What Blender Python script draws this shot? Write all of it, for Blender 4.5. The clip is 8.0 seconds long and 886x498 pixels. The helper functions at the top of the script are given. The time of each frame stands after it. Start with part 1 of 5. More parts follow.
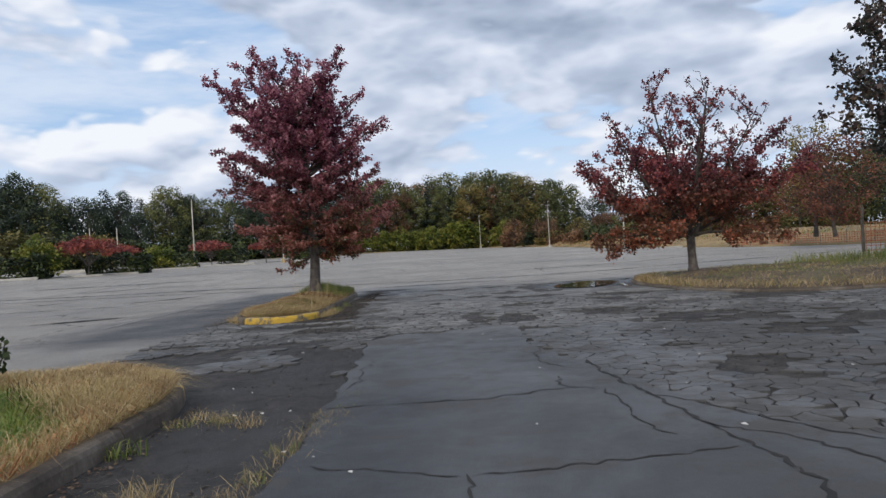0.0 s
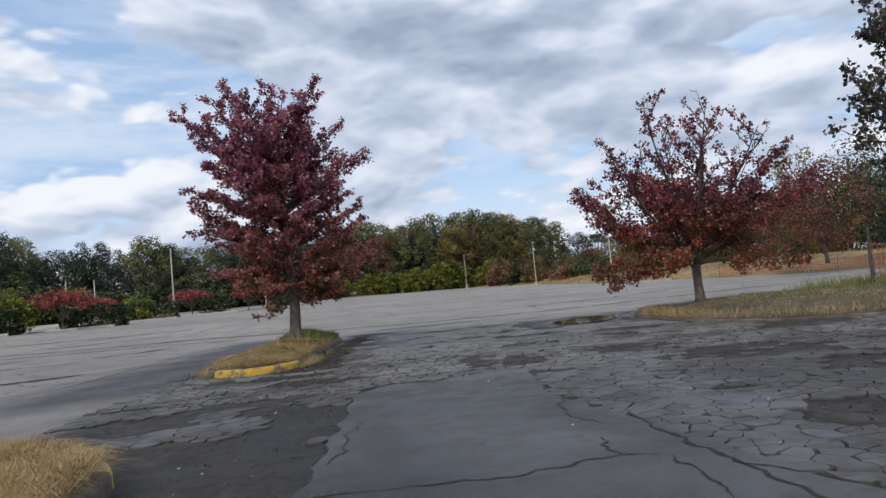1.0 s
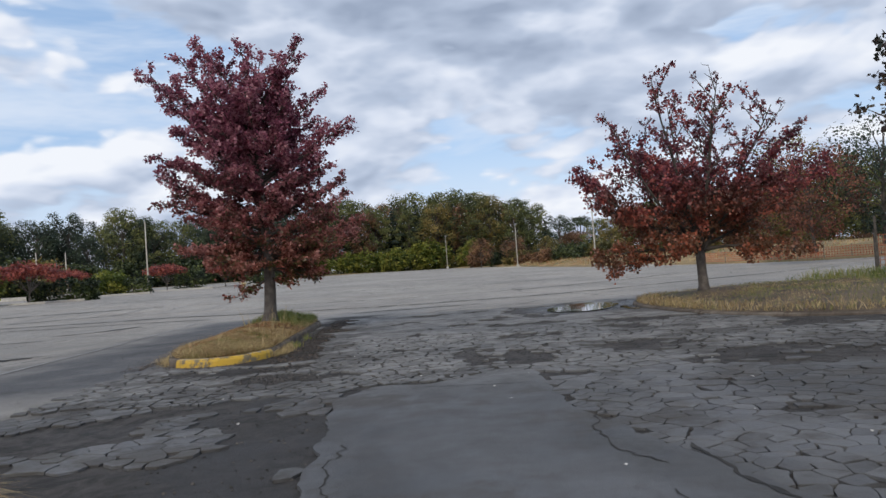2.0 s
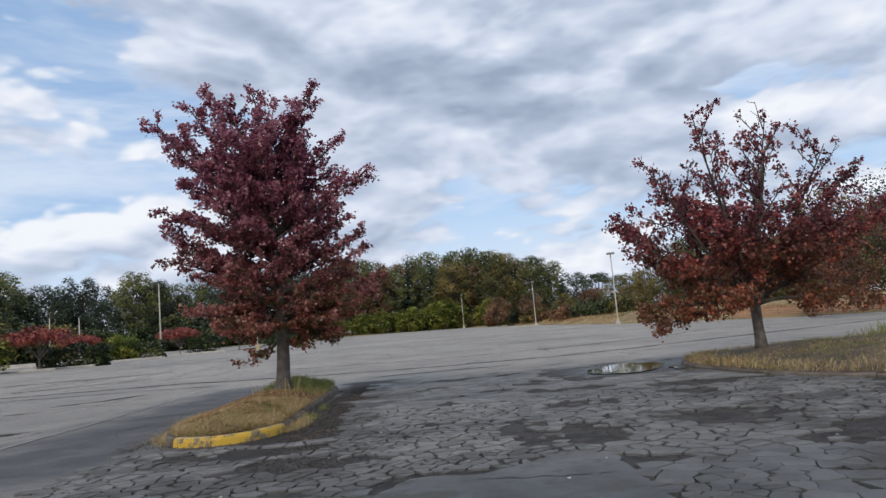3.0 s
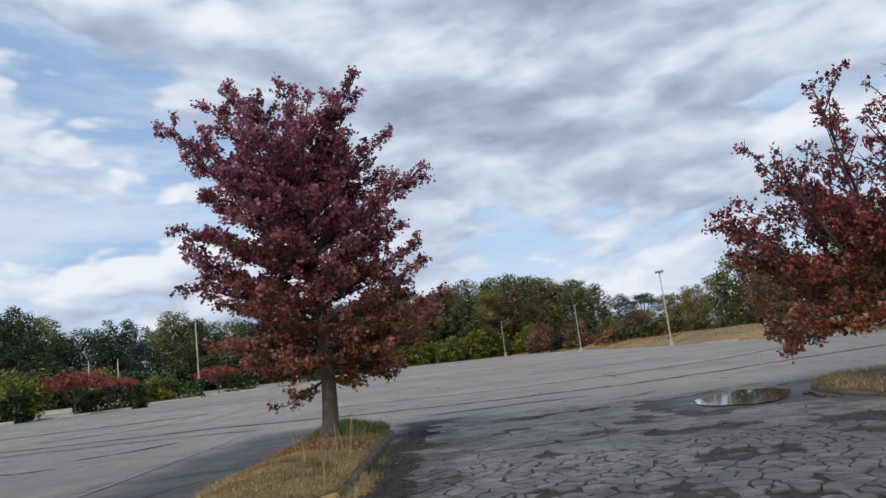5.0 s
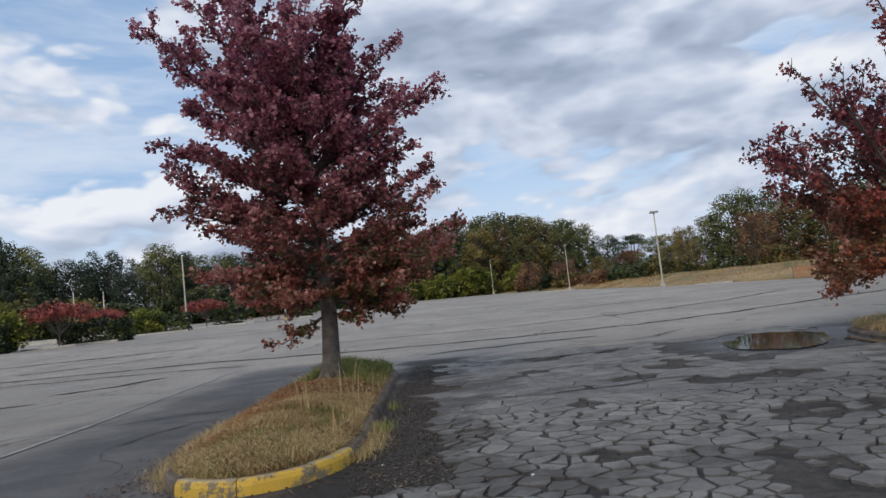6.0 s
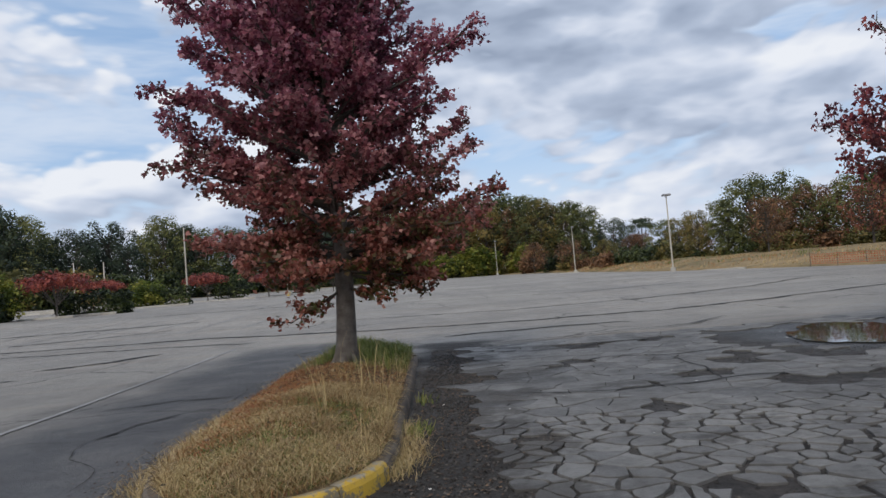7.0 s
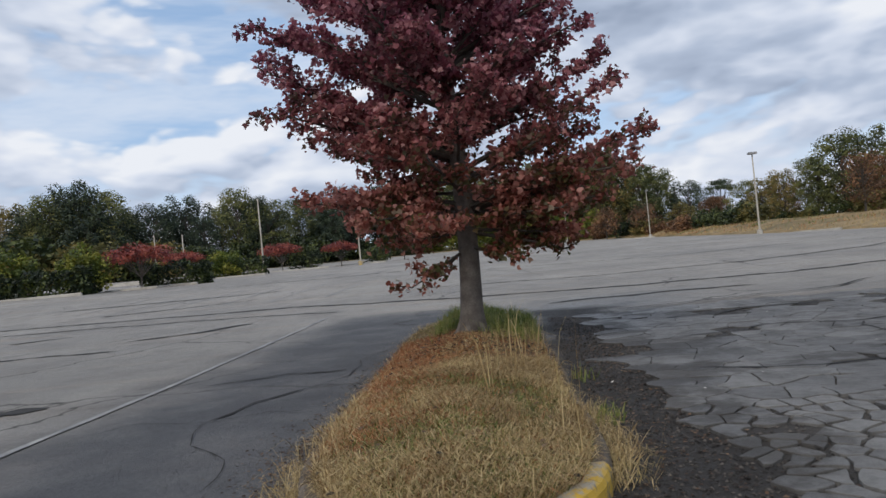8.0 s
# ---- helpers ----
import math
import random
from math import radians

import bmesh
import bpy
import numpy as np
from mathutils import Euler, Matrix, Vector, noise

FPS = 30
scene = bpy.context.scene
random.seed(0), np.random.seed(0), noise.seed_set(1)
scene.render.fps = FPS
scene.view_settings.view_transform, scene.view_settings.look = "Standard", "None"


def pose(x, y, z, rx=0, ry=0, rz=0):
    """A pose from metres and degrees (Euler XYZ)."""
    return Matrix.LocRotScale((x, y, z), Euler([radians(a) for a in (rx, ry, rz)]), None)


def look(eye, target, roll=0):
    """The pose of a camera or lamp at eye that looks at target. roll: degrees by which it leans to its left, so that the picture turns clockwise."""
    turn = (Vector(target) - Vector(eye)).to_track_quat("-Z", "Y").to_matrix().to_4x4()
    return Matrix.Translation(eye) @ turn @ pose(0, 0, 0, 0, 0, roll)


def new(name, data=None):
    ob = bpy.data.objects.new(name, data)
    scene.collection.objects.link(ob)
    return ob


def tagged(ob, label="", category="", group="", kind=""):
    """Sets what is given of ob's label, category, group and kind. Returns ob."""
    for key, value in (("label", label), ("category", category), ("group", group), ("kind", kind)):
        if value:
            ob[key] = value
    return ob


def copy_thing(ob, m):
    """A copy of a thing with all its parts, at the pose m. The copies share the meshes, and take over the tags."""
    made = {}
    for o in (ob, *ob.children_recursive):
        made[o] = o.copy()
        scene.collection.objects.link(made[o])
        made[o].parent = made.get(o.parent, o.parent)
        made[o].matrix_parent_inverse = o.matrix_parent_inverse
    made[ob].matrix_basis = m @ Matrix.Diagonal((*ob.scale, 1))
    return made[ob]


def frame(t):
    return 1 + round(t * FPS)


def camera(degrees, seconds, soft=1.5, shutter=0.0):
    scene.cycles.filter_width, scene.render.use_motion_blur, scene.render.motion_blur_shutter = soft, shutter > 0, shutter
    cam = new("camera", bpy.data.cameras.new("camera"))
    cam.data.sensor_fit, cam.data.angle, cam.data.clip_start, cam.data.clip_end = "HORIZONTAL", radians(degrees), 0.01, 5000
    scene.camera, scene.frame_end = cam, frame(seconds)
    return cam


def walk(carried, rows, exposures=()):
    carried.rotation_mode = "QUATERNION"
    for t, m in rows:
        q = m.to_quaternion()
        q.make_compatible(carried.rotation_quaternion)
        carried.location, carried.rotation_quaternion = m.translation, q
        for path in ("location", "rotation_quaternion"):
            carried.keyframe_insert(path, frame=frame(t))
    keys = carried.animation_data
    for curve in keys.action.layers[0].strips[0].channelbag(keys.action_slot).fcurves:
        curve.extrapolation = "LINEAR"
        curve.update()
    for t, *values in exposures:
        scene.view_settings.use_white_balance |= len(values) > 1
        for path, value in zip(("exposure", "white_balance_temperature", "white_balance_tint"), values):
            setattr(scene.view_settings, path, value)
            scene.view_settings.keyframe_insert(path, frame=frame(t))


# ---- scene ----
cam = camera(64.5, 8.0, soft=1.5)
PATH = [
    (0, (0.092, 0.66, 1.411), (0.082, 2.66, 1.428), -3.5),
    (0.5, (-0.002, 1.482, 1.368), (-0.074, 3.481, 1.368), -2.4),
    (1, (-0.074, 2.346, 1.326), (-0.031, 4.341, 1.457), -5.5),
    (1.5, (-0.191, 3.205, 1.348), (-0.157, 5.199, 1.5), -7.0),
    (1.7, (-0.237, 3.499, 1.415), (-0.167, 5.497, 1.485), -4.8),
    (2.8, (-0.504, 5.45, 1.465), (-0.385, 7.445, 1.548), -4.2),
    (3, (-0.604, 5.785, 1.471), (-0.537, 7.769, 1.712), -5.1),
    (3.5, (-0.729, 6.699, 1.446), (-0.808, 8.684, 1.678), -7.6),
    (4, (-0.925, 7.484, 1.512), (-0.939, 9.472, 1.735), -4.5),
    (4.5, (-1.194, 8.283, 1.563), (-1.22, 10.264, 1.836), -7.7),
    (4.7, (-1.29, 8.616, 1.566), (-1.316, 10.588, 1.901), -7.0),
    (5.8, (-1.855, 10.378, 1.631), (-1.851, 12.363, 1.87), -8.0),
    (6, (-2.007, 10.714, 1.628), (-2.012, 12.708, 1.783), -6.2),
    (6.5, (-2.288, 11.739, 1.617), (-2.498, 13.726, 1.681), -4.3),
    (7, (-2.585, 12.568, 1.628), (-2.602, 14.566, 1.727), -4.8),
    (7.5, (-3.076, 13.32, 1.602), (-3.113, 15.318, 1.677), -5.3),
    (8, (-3.734, 14.012, 1.58), (-3.941, 16.001, 1.606), -5.6),
]
walk(cam, [(t, look(eye, target, roll)) for t, eye, target, roll in PATH], [(0.0, 0.10), (1.7, 0.10), (4.5, 0.05), (6.0, 0.0), (8.0, 0.0)])

# ---- sky and sun ----
SUN_UP, SUN_TURN = 38.0, 200.0


class Nodes:
    """Short hand for node trees."""

    def __init__(self, tree):
        self.tree = tree
        tree.nodes.clear()

    def add(self, kind, **values):
        node = self.tree.nodes.new(kind)
        for key, value in values.items():
            if key in node.inputs:
                self.put(node.inputs[key], value)
        return node

    def put(self, socket, value):
        if isinstance(value, bpy.types.NodeSocket):
            self.tree.links.new(value, socket)
        else:
            socket.default_value = value

    def math(self, op, a, b=0.0, c=0.0, clamp=False):
        node = self.tree.nodes.new("ShaderNodeMath")
        node.operation, node.use_clamp = op, clamp
        for socket, value in zip(node.inputs, (a, b, c)):
            self.put(socket, value)
        return node.outputs[0]

    def vec(self, op, a, b=(0, 0, 0)):
        node = self.tree.nodes.new("ShaderNodeVectorMath")
        node.operation = op
        self.put(node.inputs[0], a)
        if op == "SCALE":
            self.put(node.inputs["Scale"], b)
        else:
            self.put(node.inputs[1], b)
        return node.outputs[0]

    def noise(self, vector, scale, detail=4.0, rough=0.55, distort=0.0, out="Fac"):
        node = self.tree.nodes.new("ShaderNodeTexNoise")
        self.put(node.inputs["Vector"], vector)
        for key, value in (("Scale", scale), ("Detail", detail), ("Roughness", rough), ("Distortion", distort)):
            self.put(node.inputs[key], value)
        return node.outputs[out]

    def ramp(self, value, low, high, a=0.0, b=1.0):
        node = self.tree.nodes.new("ShaderNodeMapRange")
        node.interpolation_type = "SMOOTHSTEP"
        for key, v in (("Value", value), ("From Min", low), ("From Max", high), ("To Min", a), ("To Max", b)):
            self.put(node.inputs[key], v)
        return node.outputs[0]

    def mix(self, fac, a, b, blend="MIX"):
        node = self.tree.nodes.new("ShaderNodeMix")
        node.data_type, node.blend_type = "RGBA", blend
        self.put(node.inputs[0], fac)
        self.put(node.inputs[6], a if isinstance(a, bpy.types.NodeSocket) else (*a, 1.0))
        self.put(node.inputs[7], b if isinstance(b, bpy.types.NodeSocket) else (*b, 1.0))
        return node.outputs[2]

    def colours(self, value, stops):
        node = self.tree.nodes.new("ShaderNodeValToRGB")
        ramp = node.color_ramp
        while len(ramp.elements) < len(stops):
            ramp.elements.new(0.5)
        for element, (at, colour) in zip(ramp.elements, stops):
            element.position, element.color = at, (*colour, 1.0)
        self.put(node.inputs[0], value)
        return node.outputs[0]

    def split(self, vector):
        node = self.tree.nodes.new("ShaderNodeSeparateXYZ")
        self.put(node.inputs[0], vector)
        return node.outputs

    def join(self, x, y, z):
        node = self.tree.nodes.new("ShaderNodeCombineXYZ")
        for socket, value in zip(node.inputs, (x, y, z)):
            self.put(socket, value)
        return node.outputs[0]


def make_world():
    world = bpy.data.worlds.new("autumn_sky")
    scene.world = world
    world.use_nodes = True
    n = Nodes(world.node_tree)
    sky = n.tree.nodes.new("ShaderNodeTexSky")
    sky.sky_type, sky.sun_disc = "NISHITA", False
    sky.sun_elevation, sky.sun_rotation = radians(SUN_UP), radians(SUN_TURN)
    sky.air_density, sky.dust_density, sky.ozone_density = 1.0, 1.0, 2.0
    way = n.tree.nodes.new("ShaderNodeTexCoord").outputs["Generated"]
    x, y, z = n.split(way)
    puff = n.vec("ADD", n.join(n.math("MULTIPLY", x, 1.25), n.math("MULTIPLY", y, 1.25), n.math("MULTIPLY", z, 2.9)), CLOUD_SHIFT)

    def density(at):
        heap = n.noise(at, 2.6, 6.0, 0.48)
        mass = n.noise(at, 1.0, 2.0, 0.5)
        billow = n.tree.nodes.new("ShaderNodeTexVoronoi")
        billow.feature = "SMOOTH_F1"
        n.put(billow.inputs["Vector"], n.vec("ADD", at, n.vec("SCALE", n.noise(at, 4.0, 3.0, 0.5, 0.0, "Color"), 0.22)))
        for key, value in (("Scale", 5.0), ("Detail", 2.0), ("Roughness", 0.5), ("Lacunarity", 2.3), ("Smoothness", 0.5)):
            n.put(billow.inputs[key], value)
        lumps = n.math("MULTIPLY", n.math("SUBTRACT", 0.42, billow.outputs["Distance"]), 0.24)
        return n.math("ADD", n.math("ADD", n.math("MULTIPLY", heap, 0.66), n.math("MULTIPLY", mass, 0.40)), lumps)

    # each heap is bright on its upper side and grey underneath
    big = density(puff)
    above = density(n.vec("ADD", puff, (0.0, 0.0, 0.10)))
    cover = n.ramp(big, 0.305, 0.375)
    veil = n.ramp(n.noise(n.vec("MULTIPLY", puff, (1.0, 1.0, 1.8)), 1.9, 5.0, 0.6, 0.3), 0.38, 0.64, 0.1, 0.85)
    low = n.ramp(z, 0.02, 0.26, 0.9, 0.0)
    shade = n.math("ADD", n.ramp(big, 0.36, 0.62, 0.0, 0.36), n.math("MULTIPLY", n.math("SUBTRACT", above, big), 3.3))
    cloud = n.colours(n.math("SUBTRACT", n.math("ADD", shade, 0.36), n.math("MULTIPLY", low, 0.03)), [(0.0, (0.83, 0.86, 0.92)), (0.30, (0.65, 0.71, 0.83)), (0.60, (0.45, 0.525, 0.665)), (1.0, (0.31, 0.375, 0.50))])
    blue = n.vec("SCALE", sky.outputs[0], 0.115)
    blue = n.mix(0.5, blue, (0.36, 0.58, 0.92))
    blue = n.mix(n.math("MAXIMUM", veil, low), blue, (0.66, 0.74, 0.87))
    below = n.ramp(z, -0.05, 0.0)
    colour = n.mix(below, (0.12, 0.12, 0.11), n.mix(cover, blue, cloud))
    back = n.add("ShaderNodeBackground", Color=colour, Strength=1.0)
    out = n.tree.nodes.new("ShaderNodeOutputWorld")
    n.tree.links.new(back.outputs[0], out.inputs[0])


CLOUD_SHIFT = (3.4, 1.7, 0.0)
make_world()
sun_data = bpy.data.lights.new("sun", "SUN")
sun_data.energy, sun_data.angle, sun_data.color = 1.5, radians(16), (1.0, 0.88, 0.72)
sun = new("sun", sun_data)
sun_way = Vector((math.sin(radians(SUN_TURN)) * math.cos(radians(SUN_UP)), math.cos(radians(SUN_TURN)) * math.cos(radians(SUN_UP)), math.sin(radians(SUN_UP))))
sun.matrix_world = look(sun_way * 60, (0, 0, 0))


# ---- materials ----
def material(name):
    m = bpy.data.materials.new(name)
    m.use_nodes = True
    n = Nodes(m.node_tree)
    bsdf = n.tree.nodes.new("ShaderNodeBsdfPrincipled")
    out = n.tree.nodes.new("ShaderNodeOutputMaterial")
    n.tree.links.new(bsdf.outputs[0], out.inputs[0])
    where = n.tree.nodes.new("ShaderNodeNewGeometry").outputs["Position"]
    return m, n, bsdf, where


def bump(n, bsdf, height, distance, strength=1.0):
    node = n.add("ShaderNodeBump", Height=height, Distance=distance, Strength=strength)
    n.put(bsdf.inputs["Normal"], node.outputs[0])


def box_mask(n, x, y, x0, x1, y0, y1, soft):
    a = n.math("MULTIPLY", n.ramp(x, x0 - soft, x0 + soft), n.ramp(x, x1 - soft, x1 + soft, 1.0, 0.0))
    b = n.math("MULTIPLY", n.ramp(y, y0 - soft, y0 + soft), n.ramp(y, y1 - soft, y1 + soft, 1.0, 0.0))
    return n.math("MULTIPLY", a, b)


def asphalt_ground():
    m, n, bsdf, where = material("weathered_asphalt")
    wob = n.vec("SCALE", n.vec("SUBTRACT", n.noise(where, 0.55, 4.0, 0.6, 0.0, "Color"), (0.5, 0.5, 0.5)), 2.4)
    warped = n.vec("ADD", where, wob)
    x, y, z = n.split(warped)
    broad = n.noise(where, 0.09, 5.0, 0.6)
    mid = n.noise(where, 0.7, 5.0, 0.62)
    grit = n.noise(where, 55.0, 3.0, 0.7)
    streak = n.noise(n.vec("MULTIPLY", where, (0.10, 0.8, 1.0)), 1.0, 5.0, 0.6)
    colour = n.mix(n.ramp(broad, 0.35, 0.65), (0.415, 0.392, 0.358), (0.305, 0.292, 0.272))
    colour = n.mix(n.ramp(streak, 0.5, 0.75, 0.0, 0.55), colour, (0.40, 0.335, 0.275))
    colour = n.mix(n.ramp(mid, 0.48, 0.75, 0.0, 0.5), colour, (0.21, 0.205, 0.198))
    lane = n.math("MULTIPLY", box_mask(n, x, y, -9.2, -5.0, 15.0, 35.0, 1.3), n.ramp(mid, 0.3, 0.6, 0.8, 1.0))
    colour = n.mix(n.math("MULTIPLY", lane, 0.95), colour, n.mix(mid, (0.066, 0.071, 0.083), (0.112, 0.117, 0.128)))
    broken = n.math("MAXIMUM", box_mask(n, x, y, -5.2, 14.0, -12.0, 18.0, 0.8), box_mask(n, x, y, -2.2, 13.0, 10.0, 30.0, 1.3))
    wear = n.mix(n.ramp(n.noise(where, 3.4, 7.0, 0.75, 0.6), 0.38, 0.64), (0.016, 0.014, 0.013), (0.078, 0.069, 0.063))
    wear = n.mix(n.ramp(n.noise(n.vec("MULTIPLY", where, (1.0, 0.45, 1.0)), 1.1, 5.0, 0.65, 0.8), 0.54, 0.70, 0.0, 0.65), wear, (0.115, 0.106, 0.098))
    colour = n.mix(broken, colour, wear)
    strip = box_mask(n, x, y, -2.9, -0.9, -12.0, 13.2, 0.5)
    colour = n.mix(n.math("MULTIPLY", strip, n.ramp(mid, 0.35, 0.6, 0.9, 0.35)), colour, (0.044, 0.044, 0.047))
    dirt = box_mask(n, x, y, -3.6, -1.7, 15.6, 32.0, 0.55)
    colour = n.mix(n.math("MULTIPLY", dirt, 0.93), colour, n.mix(mid, (0.012, 0.011, 0.010), (0.036, 0.031, 0.028)))
    wet = box_mask(n, x, y, 3.2, 8.2, 24.2, 29.6, 0.9)
    colour = n.mix(n.math("MULTIPLY", wet, 0.8), colour, (0.040, 0.041, 0.043))
    blotch = n.noise(where, 2.4, 6.0, 0.72)
    colour = n.mix(n.ramp(blotch, 0.5, 0.72, 0.0, 0.5), colour, n.mix(1.0, colour, (0.62, 0.61, 0.60), "MULTIPLY"))
    colour = n.mix(n.ramp(blotch, 0.28, 0.44, 0.35, 0.0), colour, n.mix(1.0, colour, (1.3, 1.3, 1.28), "MULTIPLY"))
    cell = n.tree.nodes.new("ShaderNodeTexVoronoi")
    cell.feature = "DISTANCE_TO_EDGE"
    n.put(cell.inputs["Vector"], n.vec("ADD", where, n.vec("SCALE", wob, 0.7)))
    n.put(cell.inputs["Scale"], 0.16)
    thin = n.ramp(cell.outputs[0], 0.002, 0.009, 1.0, 0.0)
    thin = n.math("MULTIPLY", thin, n.ramp(n.noise(where, 0.12, 2.0), 0.42, 0.60))
    colour = n.mix(n.math("MULTIPLY", thin, 0.8), colour, (0.045, 0.043, 0.040))
    stones = n.noise(where, 19.0, 4.0, 0.75)
    colour = n.mix(n.ramp(stones, 0.5, 0.72, 0.0, 0.75), colour, n.mix(1.0, colour, (0.48, 0.47, 0.46), "MULTIPLY"))
    colour = n.mix(n.ramp(stones, 0.28, 0.46, 0.6, 0.0), colour, n.mix(1.0, colour, (1.5, 1.48, 1.45), "MULTIPLY"))
    colour = n.mix(n.ramp(grit, 0.3, 0.7, 0.0, 0.6), colour, n.mix(1.0, colour, (0.5, 0.5, 0.5), "MULTIPLY"))
    n.put(bsdf.inputs["Base Color"], colour)
    n.put(bsdf.inputs["Roughness"], n.math("SUBTRACT", n.ramp(mid, 0.3, 0.7, 0.72, 0.9), n.math("MULTIPLY", wet, 0.35)))
    bump(n, bsdf, n.math("ADD", n.math("ADD", grit, stones), n.math("MULTIPLY", blotch, 2.5)), 0.025, 1.0)
    return m


def plate_material(name="cracked_asphalt_plate", coat=(0.078, 0.081, 0.088), hold=0.55, stained=False):
    m, n, bsdf, where = material(name)
    info = n.tree.nodes.new("ShaderNodeObjectInfo").outputs["Random"]
    isle = n.tree.nodes.new("ShaderNodeNewGeometry").outputs["Random Per Island"]
    vary = n.math("FRACT", n.math("ADD", info, isle))
    broad = n.noise(where, 0.28, 4.0, 0.6)
    mid = n.noise(where, 2.2, 5.0, 0.65)
    grit = n.noise(where, 70.0, 3.0, 0.75)
    x, y, z = n.split(where)
    colour = n.mix(n.ramp(broad, 0.36, 0.64), (0.205, 0.201, 0.193), (0.136, 0.135, 0.132))
    colour = n.mix(n.ramp(mid, 0.42, 0.75, 0.0, 0.6), colour, (0.088, 0.089, 0.091))
    scuff = n.noise(where, 11.0, 5.0, 0.7)
    colour = n.mix(n.ramp(scuff, 0.45, 0.72, 0.0, 0.7), colour, n.mix(1.0, colour, (0.55, 0.55, 0.54), "MULTIPLY"))
    sealed = n.math("MULTIPLY", n.ramp(n.math("ADD", y, n.math("MULTIPLY", n.math("SUBTRACT", broad, 0.5), 5.0)), 11.5, 15.0, 1.0, 0.0), n.ramp(mid, 0.3, 0.62, 0.95, hold))
    worn = n.ramp(n.noise(n.vec("MULTIPLY", where, (1.0, 0.6, 1.0)), 0.55, 5.0, 0.6, 0.5), 0.36, 0.64)
    colour = n.mix(sealed, colour, n.mix(worn, tuple(c * 0.58 for c in coat), tuple(c * 1.45 for c in coat)))
    if stained:
        edge = n.math("ADD", x, n.math("MULTIPLY", n.math("SUBTRACT", broad, 0.5), 2.2))
        stain = n.math("MULTIPLY", n.ramp(edge, -0.5, 0.5, 0.75, 0.0), n.ramp(y, 7.2, 8.6, 1.0, 0.25))
        colour = n.mix(stain, colour, (0.034, 0.036, 0.042))
    film = n.math("ADD", n.math("MULTIPLY", n.noise(where, 0.55, 6.0, 0.68), 0.8), n.math("MULTIPLY", n.noise(where, 7.0, 4.0, 0.7), 0.2))
    silty = n.math("MAXIMUM", box_mask(n, x, y, 2.6, 12.0, 6.0, 18.5, 1.5), n.math("MULTIPLY", n.ramp(x, -1.0, -1.9), n.ramp(y, 7.0, 9.0)))
    film = n.math("ADD", film, n.math("MULTIPLY", silty, 0.075))
    film = n.math("ADD", film, n.math("MULTIPLY", n.math("SUBTRACT", n.noise(n.vec("MULTIPLY", where, (0.35, 1.3, 1.0)), 1.0, 5.0, 0.65), 0.5), 0.22))
    colour = n.mix(n.ramp(film, 0.52, 0.62, 0.0, 0.85), colour, n.mix(mid, (0.040, 0.037, 0.034), (0.092, 0.086, 0.080)))
    colour = n.mix(1.0, colour, n.colours(vary, [(0.0, (0.74, 0.74, 0.75)), (1.0, (1.2, 1.2, 1.19))]), "MULTIPLY")
    colour = n.mix(n.ramp(grit, 0.28, 0.72, 0.0, 0.4), colour, n.mix(1.0, colour, (0.55, 0.55, 0.55), "MULTIPLY"))
    n.put(bsdf.inputs["Base Color"], colour)
    n.put(bsdf.inputs["Roughness"], n.ramp(mid, 0.3, 0.7, 0.55, 0.8))
    bump(n, bsdf, n.math("ADD", grit, n.math("MULTIPLY", scuff, 1.5)), 0.010, 0.9)
    return m


def mottled(name, colours, scale, fine, rough=0.85, depth=0.01, per_piece=0.0):
    m, n, bsdf, where = material(name)
    a = n.noise(where, scale, 5.0, 0.6)
    b = n.noise(where, fine, 3.0, 0.7)
    mixed = n.math("ADD", n.math("MULTIPLY", a, 0.7), n.math("MULTIPLY", b, 0.3))
    if per_piece:
        info = n.tree.nodes.new("ShaderNodeObjectInfo").outputs["Random"]
        mixed = n.math("ADD", mixed, n.math("MULTIPLY", n.math("SUBTRACT", info, 0.5), per_piece))
    step = 0.36 / (len(colours) - 1)
    n.put(bsdf.inputs["Base Color"], n.colours(mixed, [(0.32 + step * i, c) for i, c in enumerate(colours)]))
    n.put(bsdf.inputs["Roughness"], rough)
    bump(n, bsdf, mixed, depth, 0.8)
    return m


